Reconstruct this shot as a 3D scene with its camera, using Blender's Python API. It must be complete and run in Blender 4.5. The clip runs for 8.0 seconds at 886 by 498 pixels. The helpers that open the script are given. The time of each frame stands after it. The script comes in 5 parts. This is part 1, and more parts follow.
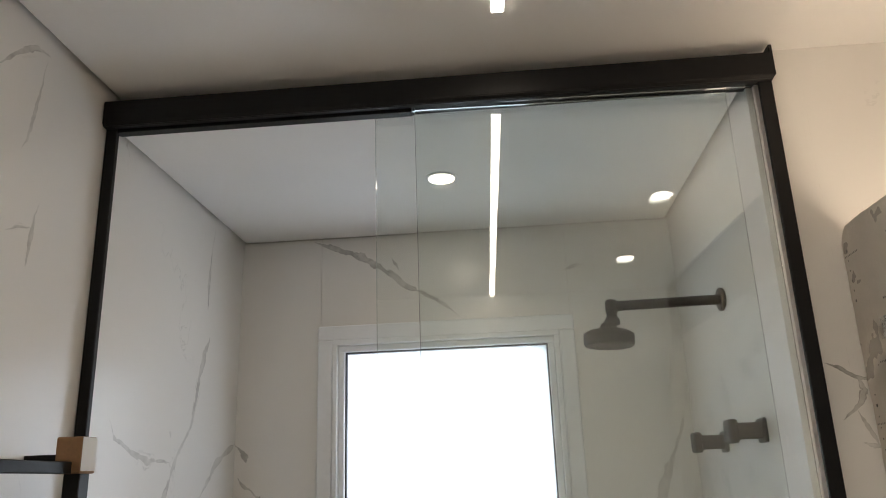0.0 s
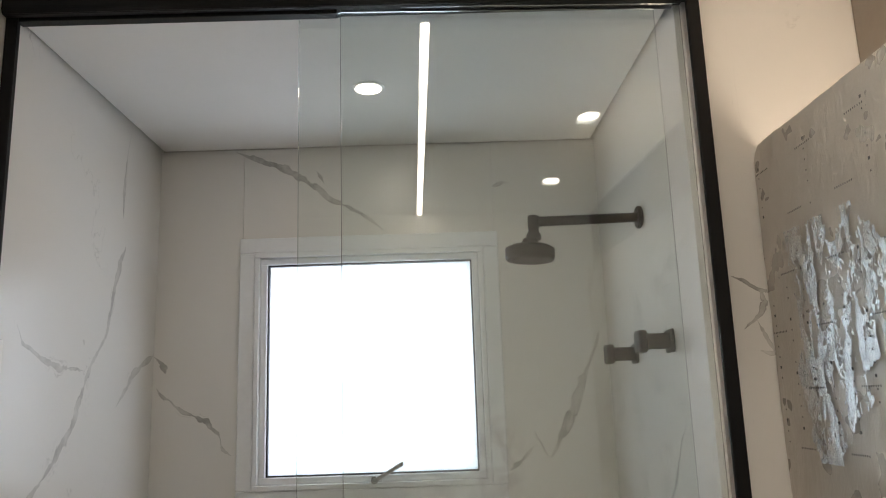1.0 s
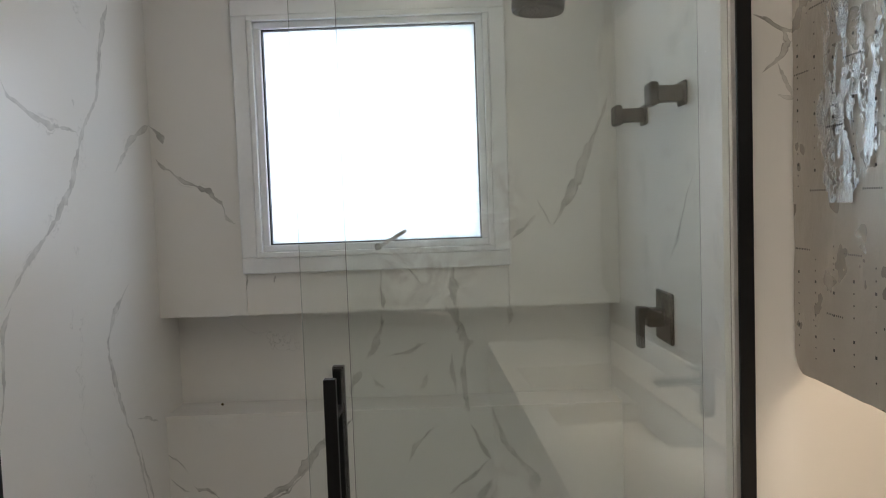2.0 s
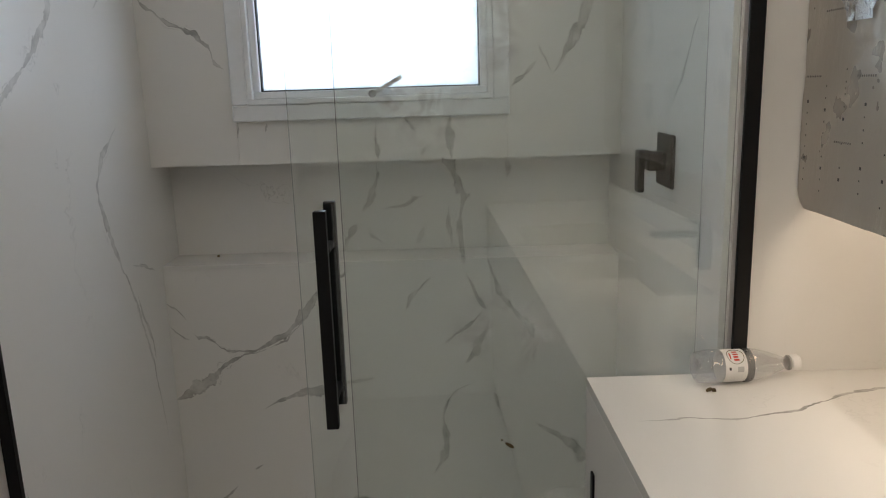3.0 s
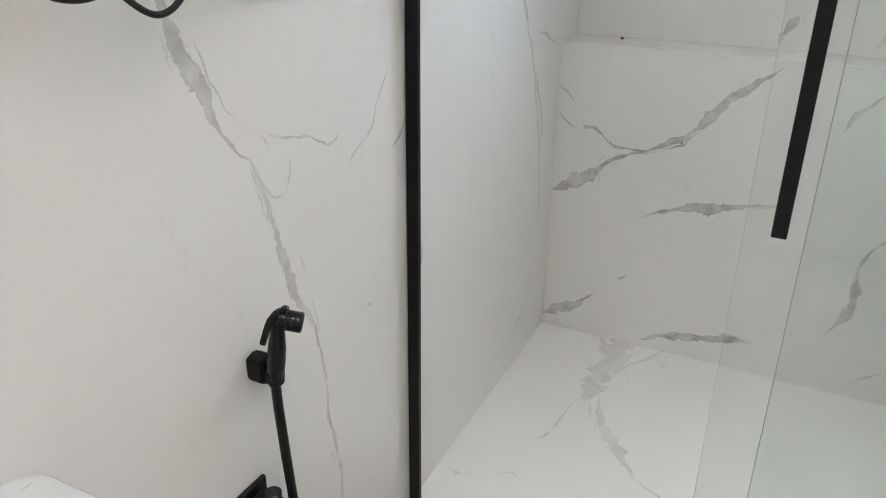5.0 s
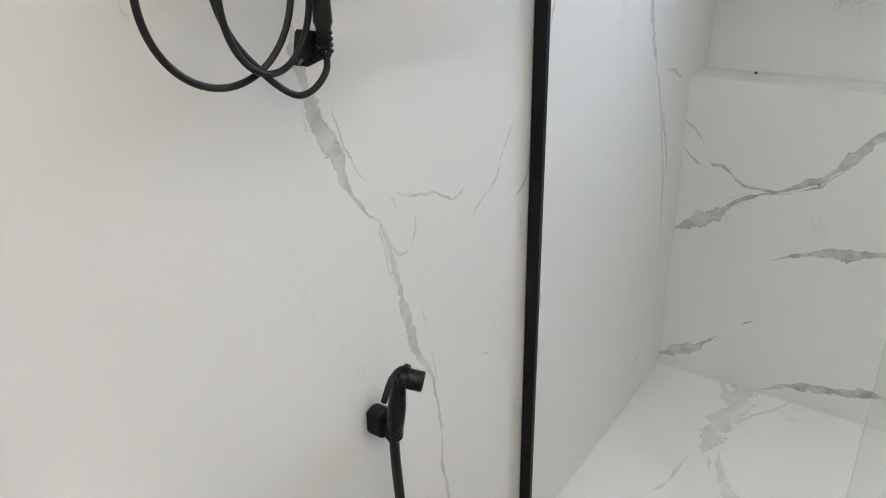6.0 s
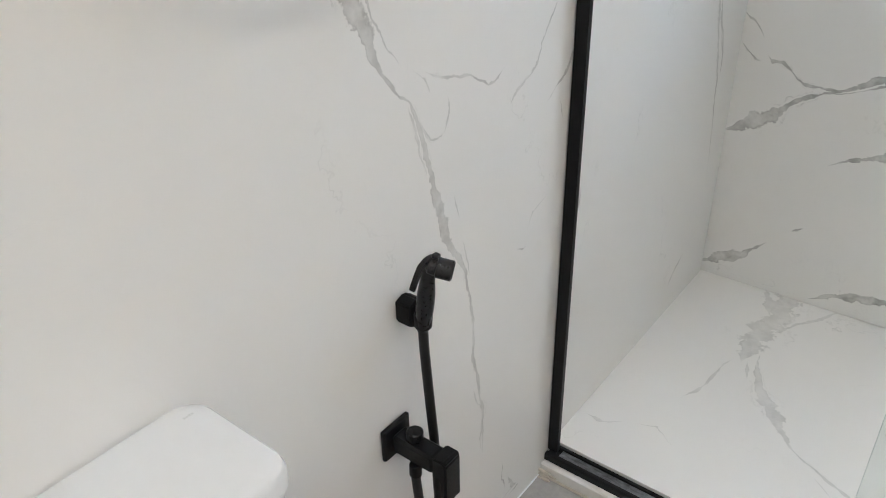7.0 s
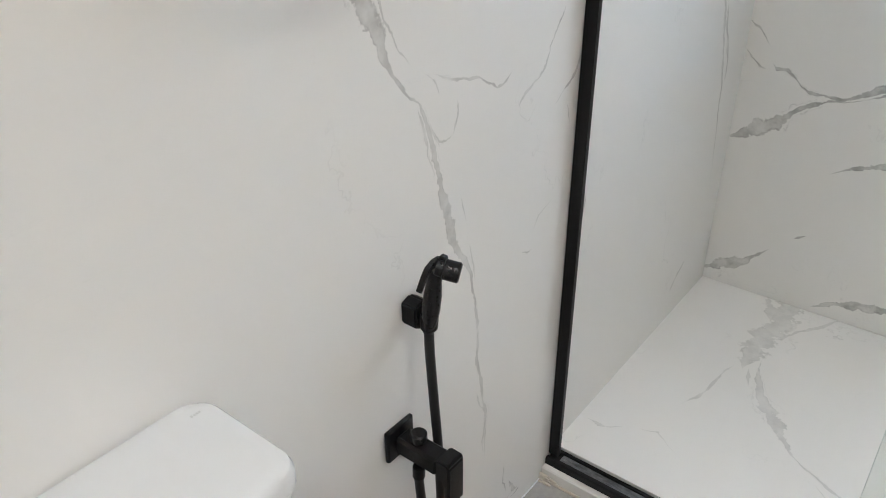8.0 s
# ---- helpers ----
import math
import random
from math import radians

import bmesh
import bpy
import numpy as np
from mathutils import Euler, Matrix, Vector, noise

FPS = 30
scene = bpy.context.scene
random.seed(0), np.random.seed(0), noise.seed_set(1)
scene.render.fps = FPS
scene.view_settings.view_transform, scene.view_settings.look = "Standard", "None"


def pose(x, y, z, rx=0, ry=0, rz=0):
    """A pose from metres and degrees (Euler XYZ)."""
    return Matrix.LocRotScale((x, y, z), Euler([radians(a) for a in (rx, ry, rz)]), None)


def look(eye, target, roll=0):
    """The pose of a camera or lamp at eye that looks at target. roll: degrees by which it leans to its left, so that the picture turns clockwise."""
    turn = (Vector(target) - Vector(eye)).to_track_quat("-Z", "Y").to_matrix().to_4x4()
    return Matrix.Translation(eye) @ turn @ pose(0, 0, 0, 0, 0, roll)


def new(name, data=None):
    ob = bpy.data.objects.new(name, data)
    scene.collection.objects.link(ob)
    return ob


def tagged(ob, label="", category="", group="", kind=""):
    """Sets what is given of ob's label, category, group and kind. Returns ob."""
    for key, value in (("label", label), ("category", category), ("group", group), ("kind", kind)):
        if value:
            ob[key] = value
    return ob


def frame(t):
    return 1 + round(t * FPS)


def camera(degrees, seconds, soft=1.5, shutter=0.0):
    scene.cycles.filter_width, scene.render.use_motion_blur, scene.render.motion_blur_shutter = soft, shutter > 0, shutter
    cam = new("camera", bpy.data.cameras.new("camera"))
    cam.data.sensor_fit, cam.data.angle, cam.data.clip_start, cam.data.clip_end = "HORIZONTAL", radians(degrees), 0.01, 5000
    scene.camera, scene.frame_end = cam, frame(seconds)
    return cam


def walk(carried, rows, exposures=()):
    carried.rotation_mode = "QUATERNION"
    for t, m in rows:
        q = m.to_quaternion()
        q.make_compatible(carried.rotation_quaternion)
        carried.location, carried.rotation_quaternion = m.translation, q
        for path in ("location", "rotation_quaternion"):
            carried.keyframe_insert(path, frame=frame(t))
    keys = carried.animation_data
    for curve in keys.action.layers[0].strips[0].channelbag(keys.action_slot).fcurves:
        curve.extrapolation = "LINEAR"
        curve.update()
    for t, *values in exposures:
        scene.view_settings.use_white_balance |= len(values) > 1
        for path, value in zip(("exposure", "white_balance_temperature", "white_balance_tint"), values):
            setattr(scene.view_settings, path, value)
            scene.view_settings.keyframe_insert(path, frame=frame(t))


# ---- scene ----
# ---------------------------------------------------------------- camera
cam = camera(60.77, 8.0, soft=1.0)
ROWS = [  # seconds, eye, yaw, pitch, roll
    (0, 0.859, 0.142, 1.664, 4.51, 17.02, -1.99),
    (0.5, 0.865, 0.130, 1.659, 0.24, 16.59, -2.16),
    (1, 0.873, 0.157, 1.630, -0.70, 11.30, -1.89),
    (1.5, 0.863, 0.189, 1.570, -0.60, 3.40, -1.51),
    (2, 0.875, 0.218, 1.523, 0.12, -3.35, -2.04),
    (3.5, 0.890, 0.255, 1.383, 1.30, -15.50, -1.16),
    (4, 0.853, 0.272, 1.346, 6.45, -18.25, -0.20),
    (4.5, 0.765, 0.345, 1.282, 16.89, -21.28, 0.23),
    (4.7, 0.709, 0.382, 1.237, 21.03, -22.75, 0.35),
    (5.8, 0.627, 0.441, 1.273, 33.82, -24.74, -0.15),
    (6, 0.620, 0.441, 1.299, 34.94, -23.52, -0.99),
    (6.2, 0.620, 0.448, 1.322, 36.60, -22.05, -1.35),
    (6.5, 0.620, 0.458, 1.338, 38.04, -24.00, -1.78),
    (7, 0.621, 0.467, 1.254, 38.84, -30.26, -1.49),
    (7.5, 0.614, 0.462, 1.231, 38.78, -33.18, -0.81),
    (8, 0.612, 0.458, 1.252, 38.66, -29.98, -0.64),
]
EXPOSURES = [(0, -0.55, 6600, 11), (1.5, -0.55, 6450, 11), (2, -0.6, 6300, 10), (3.5, -0.65, 6050, 10), (4.0, -0.05, 5850, 10), (4.5, 0.52, 5780, 9.5), (5.8, 0.76, 5650, 8), (6.5, 0.75, 5650, 8), (8, 0.72, 5660, 8)]


def eye_pose(x, y, z, yaw, pitch, roll):
    p, w = radians(pitch), radians(yaw)
    ahead = Vector((-math.sin(w) * math.cos(p), math.cos(w) * math.cos(p), math.sin(p)))
    eye = Vector((x, y, z))
    return look(eye, eye + ahead, roll)


walk(cam, [(r[0], eye_pose(*r[1:])) for r in ROWS], EXPOSURES)

# ---------------------------------------------------------------- plan (metres)
XR = 1.402          # shower's right wall
XV = 1.78          # wall behind the washstand
YB = 2.51          # back wall
YF = -0.51         # wall behind the camera
YG = 1.638         # fixed glass
YS = 1.632         # face of the short return wall
ZC, ZS = 2.525, 2.447   # bathroom ceiling, shower ceiling
ZF = -0.085        # bathroom floor
ZT = 0.862         # washstand top
XT = 1.146         # washstand front

# ---------------------------------------------------------------- world and light levels
world = bpy.data.worlds.new("sky")
scene.world = world
world.use_nodes = True
_n = world.node_tree.nodes
_sky = _n.new("ShaderNodeTexSky")
_sky.sky_type, _sky.sun_disc, _sky.sun_elevation, _sky.sun_rotation = "NISHITA", False, radians(40), radians(150)
world.node_tree.links.new(_sky.outputs[0], _n["Background"].inputs[0])
_n["Background"].inputs[1].default_value = 0.1
DAYLIGHT, STRIP, LENS, BEAM, SPOT_LOW, HALO, HALO_LOW, HALO_TOP = 6.8, 50.0, 40.0, 29.0, 95.0, 5.5, 9.0, 11.0


# ---------------------------------------------------------------- material helpers
class Net:
    def __init__(self, name):
        self.mat = bpy.data.materials.new(name)
        self.mat.use_nodes = True
        self.t = self.mat.node_tree
        self.p = self.t.nodes["Principled BSDF"]
        self.out = self.t.nodes["Material Output"]

    def node(self, kind, **props):
        n = self.t.nodes.new(kind)
        for key, value in props.items():
            setattr(n, key, value)
        return n

    def put(self, socket, value):
        if isinstance(value, bpy.types.NodeSocket):
            self.t.links.new(value, socket)
        else:
            socket.default_value = value

    def math(self, op, a, b=0.0, c=0.0, clamp=False):
        n = self.node("ShaderNodeMath", operation=op, use_clamp=clamp)
        for s, v in zip(n.inputs, (a, b, c)):
            self.put(s, v)
        return n.outputs[0]

    def span(self, v, a, b, c=0.0, d=1.0, smooth=False):
        n = self.node("ShaderNodeMapRange", interpolation_type="SMOOTHSTEP" if smooth else "LINEAR")
        for s, x in zip(n.inputs, (v, a, b, c, d)):
            self.put(s, x)
        return n.outputs[0]

    def noise(self, scale, detail=3.0, rough=0.5, vec=None, dist=0.0):
        n = self.node("ShaderNodeTexNoise")
        self.put(n.inputs["Scale"], scale)
        self.put(n.inputs["Detail"], detail)
        self.put(n.inputs["Roughness"], rough)
        self.put(n.inputs["Distortion"], dist)
        if vec is not None:
            self.put(n.inputs["Vector"], vec)
        return n.outputs

    def mix(self, f, a, b):
        n = self.node("ShaderNodeMix", data_type="RGBA")
        for s, v in zip((n.inputs[0], n.inputs[6], n.inputs[7]), (f, a, b)):
            self.put(s, v)
        return n.outputs[2]

    def bump(self, height, strength=0.2, distance=0.001):
        n = self.node("ShaderNodeBump")
        n.inputs["Strength"].default_value, n.inputs["Distance"].default_value = strength, distance
        self.put(n.inputs["Height"], height)
        self.put(self.p.inputs["Normal"], n.outputs[0])

    def coords(self):
        return self.node("ShaderNodeTexCoord").outputs["Object"]

    def set(self, **kw):
        for key, value in kw.items():
            self.put(self.p.inputs[key.replace("_", " ")], value)
        return self.mat


def rgb(r, g=None, b=None):
    return (r, r if g is None else g, r if b is None else b, 1.0)


def plain(name, colour, rough=0.5, metal=0.0, vary=0.06, grain=60.0, bump=0.05, spec=0.5):
    """A painted, moulded or metal surface with faint blotches and grain."""
    m = Net(name)
    v = m.coords()
    big, fine = m.noise(6.0, 3, vec=v)[0], m.noise(grain, 4, 0.6, vec=v)[0]
    f = m.math("ADD", m.math("MULTIPLY", big, 0.6), m.math("MULTIPLY", fine, 0.4))
    dark = tuple(c * (1 - vary * 2) for c in colour[:3]) + (1,)
    light = tuple(min(1, c * (1 + vary)) for c in colour[:3]) + (1,)
    m.bump(fine, bump, 0.0006)
    return m.set(Base_Color=m.mix(m.span(f, 0.3, 0.7), dark, light), Metallic=metal, Specular_IOR_Level=spec,
                 Roughness=m.span(fine, 0.3, 0.7, max(rough - 0.06, 0.02), rough + 0.08))


def set_curve(node, pts):
    c = node.mapping.curves[0]
    while len(c.points) < len(pts):
        c.points.new(0.5, 0.5)
    for p, (x, y) in zip(c.points, pts):
        p.location, p.handle_type = (x, y), "VECTOR"
    node.mapping.update()


def marble(name, veins=(), faint=0.35, rough=0.26, plane="", wander=0.016, bold=1.0):
    """White calacatta-look porcelain: cloudy ground, thin faint lines and the bold grey veins that run through the slabs.
    Each vein: the axis that it runs along and rows of (place along it, place across it, width in millimetres)."""
    m = Net(name)
    v = m.coords()
    # ragged edges: the coordinates wander in slow bends and in fine jags
    def wandered(base, scale, amount, rough):
        wob = m.node("ShaderNodeVectorMath", operation="SUBTRACT")
        m.put(wob.inputs[0], m.noise(scale, 5, rough, vec=v)[1])
        wob.inputs[1].default_value = (0.5, 0.5, 0.5)
        add = m.node("ShaderNodeVectorMath", operation="MULTIPLY_ADD")
        m.put(add.inputs[0], wob.outputs[0])
        add.inputs[1].default_value = (amount, amount, amount)
        m.put(add.inputs[2], base)
        return add

    add = wandered(wandered(v, 17.0, wander * 1.5, 0.6).outputs[0], 70.0, wander * 0.5, 0.7)
    sep = m.node("ShaderNodeSeparateXYZ")
    m.put(sep.inputs[0], add.outputs[0])
    axis = dict(zip("xyz", sep.outputs))
    pair = {"x": "y", "y": "x"} if veins and {a for a, _ in veins} <= {"x", "y"} else None
    flat = set("".join(a for a, _ in veins))
    if pair is None:
        side = plane or ("y" if "y" in flat else "x")
        pair = {side: "z", "z": side}
    ragged = m.noise(21.0, 5, 0.68, vec=v)[0]
    total = None
    for along, rows in veins:
        a0, a1 = rows[0][0], rows[-1][0]
        b0, b1 = min(r[1] for r in rows) - 0.001, max(r[1] for r in rows) + 0.001
        wmax = max(r[2] for r in rows)
        t = m.span(axis[along], a0, a1)
        path, wide = m.node("ShaderNodeFloatCurve"), m.node("ShaderNodeFloatCurve")
        n = len(rows) - 1
        set_curve(path, [((r[0] - a0) / (a1 - a0), (r[1] - b0) / (b1 - b0)) for r in rows])
        set_curve(wide, [((r[0] - a0) / (a1 - a0), 0.0 if i in (0, n) else r[2] / wmax) for i, r in enumerate(rows)])
        m.put(path.inputs["Value"], t)
        m.put(wide.inputs["Value"], t)
        centre = m.math("MULTIPLY_ADD", path.outputs[0], b1 - b0, b0)
        half = m.math("MULTIPLY_ADD", wide.outputs[0], wmax * 0.00072, 0.00002)
        off = m.math("ABSOLUTE", m.math("SUBTRACT", axis[pair[along]], centre))
        d = m.math("DIVIDE", off, m.math("MULTIPLY", half, m.span(ragged, 0.34, 0.66, 0.22, 1.55)))
        total = d if total is None else m.math("MINIMUM", total, d)
    # thin faint lines
    warp = m.noise(2.4, 6, 0.62, vec=v)[0]
    line = m.math("ABSOLUTE", m.math("SUBTRACT", warp, 0.5))
    gate = m.span(m.noise(2.3, 2, vec=v)[0], 0.56, 0.70)
    thin = m.math("MULTIPLY", m.span(line, 0.004, 0.0), m.math("MULTIPLY", gate, faint))
    cloud = m.noise(1.6, 2, 0.4, vec=v)[0]
    ground = m.mix(m.span(cloud, 0.3, 0.75), rgb(0.775, 0.76, 0.73), rgb(0.79, 0.78, 0.755))
    grain = m.noise(26.0, 5, 0.65, vec=v)[0]
    patch = m.noise(13.0, 4, 0.6, vec=v)[0]
    rim = 0.5 if total is None else m.math("MULTIPLY", m.span(total, 0.62, 0.98), m.span(grain, 0.40, 0.56))
    tone = m.mix(rim, m.mix(m.span(patch, 0.36, 0.64), rgb(0.27, 0.265, 0.25), rgb(0.56, 0.55, 0.525)), rgb(0.12, 0.115, 0.105))
    depth = m.span(m.noise(22.0, 5, 0.65, vec=v)[0], 0.32, 0.58, 0.38 * bold, bold)
    mask = thin
    if total is not None:
        # hairlines that run beside the veins
        beside = m.math("ABSOLUTE", m.math("SUBTRACT", total, m.span(m.noise(5.0, 3, vec=v)[0], 0.3, 0.7, 1.3, 2.3)))
        hair = m.math("MULTIPLY", m.span(beside, 0.22, 0.06), m.span(m.noise(7.0, 3, vec=v)[0], 0.52, 0.62, 0.0, 0.42 * bold))
        body = m.math("MULTIPLY", m.span(total, 1.1, 0.86, 0.0, 1.0, True), depth)
        mask = m.math("MAXIMUM", m.math("MAXIMUM", body, hair), thin)
    return m.set(Base_Color=m.mix(mask, ground, tone), Roughness=m.span(cloud, 0.3, 0.7, rough - 0.01, rough + 0.01))


def glow(name, colour, strength):
    m = Net(name)
    e = m.node("ShaderNodeEmission")
    e.inputs[0].default_value, e.inputs[1].default_value = colour, strength
    m.put(m.out.inputs["Surface"], e.outputs[0])
    return m.mat


def clear_glass(name, tint, ior=1.68, rough=0.0):
    m = Net(name)
    return m.set(Base_Color=tint, Transmission_Weight=1.0, IOR=ior, Roughness=rough)


# ---------------------------------------------------------------- materials
LEFT_VEINS = [
    ("z", [(0.98, 1.158, 2.0), (1.007, 1.139, 2.5), (1.029, 1.125, 3.0), (1.044, 1.118, 2.0), (1.059, 1.112, 2.5), (1.078, 1.106, 3.0), (1.096, 1.103, 2.0)]),
    ("z", [(0.925, 1.221, 1.6), (0.939, 1.215, 2.0), (0.952, 1.207, 2.4), (0.966, 1.185, 1.6)]),
    ("z", [(0.861, 1.25, 2.0), (0.867, 1.254, 2.5), (0.882, 1.259, 3.0), (0.91, 1.256, 2.0)]),
    ("y", [(1.192, 0.891, 2.0), (1.202, 0.877, 2.5), (1.217, 0.859, 3.0), (1.235, 0.857, 2.0), (1.25, 0.861, 2.5)]),
    ("z", [(0.825, 1.203, 2.0), (0.866, 1.188, 2.5), (0.89, 1.18, 3.0), (0.904, 1.177, 2.0), (0.924, 1.171, 2.5)]),
    ("z", [(0.848, 1.22, 2.0), (0.882, 1.195, 2.5), (0.894, 1.19, 3.0), (0.927, 1.175, 2.0)]),
    ("z", [(0.712, 1.283, 1.6), (0.735, 1.275, 2.0), (0.756, 1.267, 2.4)]),
    ("z", [(0.588, 1.305, 2.0), (0.634, 1.295, 2.5), (0.671, 1.285, 3.0)]),
    ("z", [(0.606, 1.481, 1.6), (0.633, 1.498, 2.0), (0.642, 1.525, 2.4), (0.648, 1.559, 1.6)]),
    ("y", [(1.446, 0.577, 1.6), (1.464, 0.57, 2.0), (1.482, 0.571, 2.4)]),
    ("z", [(0.766, 1.589, 1.6), (0.801, 1.577, 2.0), (0.827, 1.569, 2.4)]),
    ("y", [(1.211, 0.96, 2.0), (1.237, 0.946, 2.5), (1.257, 0.94, 3.0), (1.271, 0.941, 2.0), (1.286, 0.932, 2.5), (1.303, 0.929, 3.0), (1.339, 0.913, 2.0), (1.357, 0.903, 2.5), (1.381, 0.907, 3.0), (1.396, 0.915, 2.0)]),
    ("y", [(1.418, 0.855, 3.2), (1.426, 0.867, 4.0), (1.445, 0.873, 4.8), (1.474, 0.888, 4.8), (1.49, 0.899, 6.0), (1.501, 0.917, 7.2), (1.511, 0.941, 3.2), (1.522, 0.963, 4.0), (1.541, 0.985, 4.8)]),
    ("z", [(0.17, 1.341, 2.4), (0.21, 1.335, 3.0), (0.246, 1.341, 3.6), (0.28, 1.34, 2.4), (0.313, 1.323, 3.0), (0.34, 1.315, 3.6)]),
    ("z", [(-0.011, 1.428, 2.4), (0.039, 1.417, 3.0), (0.078, 1.417, 3.6)]),
    ("z", [(-0.043, 1.473, 17.6), (-0.042, 1.46, 22.0), (-0.036, 1.481, 26.4)]),
    ("z", [(0.378, 1.316, 5), (0.504, 1.314, 5.1), (0.61, 1.293, 5), (0.653, 1.264, 13), (0.701, 1.244, 17), (0.77, 1.226, 14), (0.822, 1.215, 7.1), (0.877, 1.193, 7), (0.926, 1.178, 5.1), (0.943, 1.153, 3), (0.981, 1.126, 7.1), (1.047, 1.094, 22.1), (1.117, 1.063, 17.1), (1.172, 1.048, 9.1), (1.221, 1.046, 3)]),
    ("z", [(0.157, 1.346, 4), (0.277, 1.343, 6.1), (0.414, 1.316, 6.1), (0.515, 1.308, 5)]),
    ("z", [(2.163, 2.237, 4.1), (2.228, 2.233, 14.9), (2.308, 2.237, 5.4), (2.43, 2.263, 6.7)]),
    ("z", [(1.344, 1.698, 8.1), (1.397, 1.758, 12.1), (1.46, 1.834, 18.9), (1.493, 1.893, 13.5), (1.542, 1.949, 25.6), (1.607, 2.012, 14.8), (1.738, 2.08, 12.1), (1.823, 2.166, 10.8), (1.956, 2.201, 10.8), (2.041, 2.237, 17.6), (2.087, 2.266, 6.7)]),
    ("y", [(1.735, 1.819, 2.7), (1.763, 1.776, 8.1), (1.842, 1.748, 8.1), (1.929, 1.73, 12.1), (2.055, 1.73, 8.1)]),
    ("z", [(0.334, 2.42, 4.3), (0.655, 2.365, 6.9), (0.847, 2.299, 7.3), (0.979, 2.227, 5.6), (1.035, 2.198, 15.8), (1.091, 2.175, 17.1), (1.152, 2.152, 9.8), (1.203, 2.145, 7.3), (1.275, 2.199, 18.4), (1.339, 2.3, 7.3)]),
    ("y", [(2.243, 1.638, 4.1), (2.308, 1.687, 15.1), (2.366, 1.736, 17.8), (2.478, 1.784, 12.2), (2.509, 1.792, 9.5)]),
    ("z", [(0.822, 1.528, 7.3), (0.873, 1.595, 9.5), (0.949, 1.646, 3)]),
    ("z", [(-0.036, 1.438, 26.1), (-0.033, 1.408, 5), (-0.028, 1.462, 19.1), (0.023, 1.435, 4)]),
    ("y", [(1.227, 2.381, 3.2), (1.246, 2.398, 4.1), (1.279, 2.429, 7.3), (1.329, 2.477, 10.2), (1.386, 2.487, 4.1)]),
    ("z", [(2.267, 1.335, 3.2), (2.295, 1.349, 6.3), (2.332, 1.353, 8.1), (2.391, 1.364, 6.1), (2.474, 1.377, 2)]),
    ("z", [(2.059, 1.388, 3.2), (2.11, 1.391, 7.3), (2.144, 1.394, 9.2), (2.188, 1.406, 3.2)]),
    ("y", [(1.324, 2.108, 2.2), (1.359, 2.128, 4.1), (1.395, 2.142, 2.2)]),
    ("z", [(1.097, 1.659, 2.7), (1.192, 1.685, 5.6), (1.24, 1.688, 9.8), (1.271, 1.689, 7.3), (1.308, 1.689, 11.1), (1.351, 1.728, 4.1)]),
    ("y", [(2.307, 0.957, 4.1), (2.387, 0.934, 9.5), (2.458, 0.904, 4.3)]),
    ("z", [(0.644, 2.387, 5.6), (0.709, 2.379, 8.5), (0.8, 2.333, 8.2), (0.873, 2.307, 4.3)]),
    ("z", [(0.551, 1.661, 5.6), (0.59, 1.67, 9.8), (0.623, 1.663, 5.6)]),
    ("y", [(2.234, 0.082, 7.3), (2.274, 0.122, 11.5), (2.322, 0.152, 7.3)]),
]
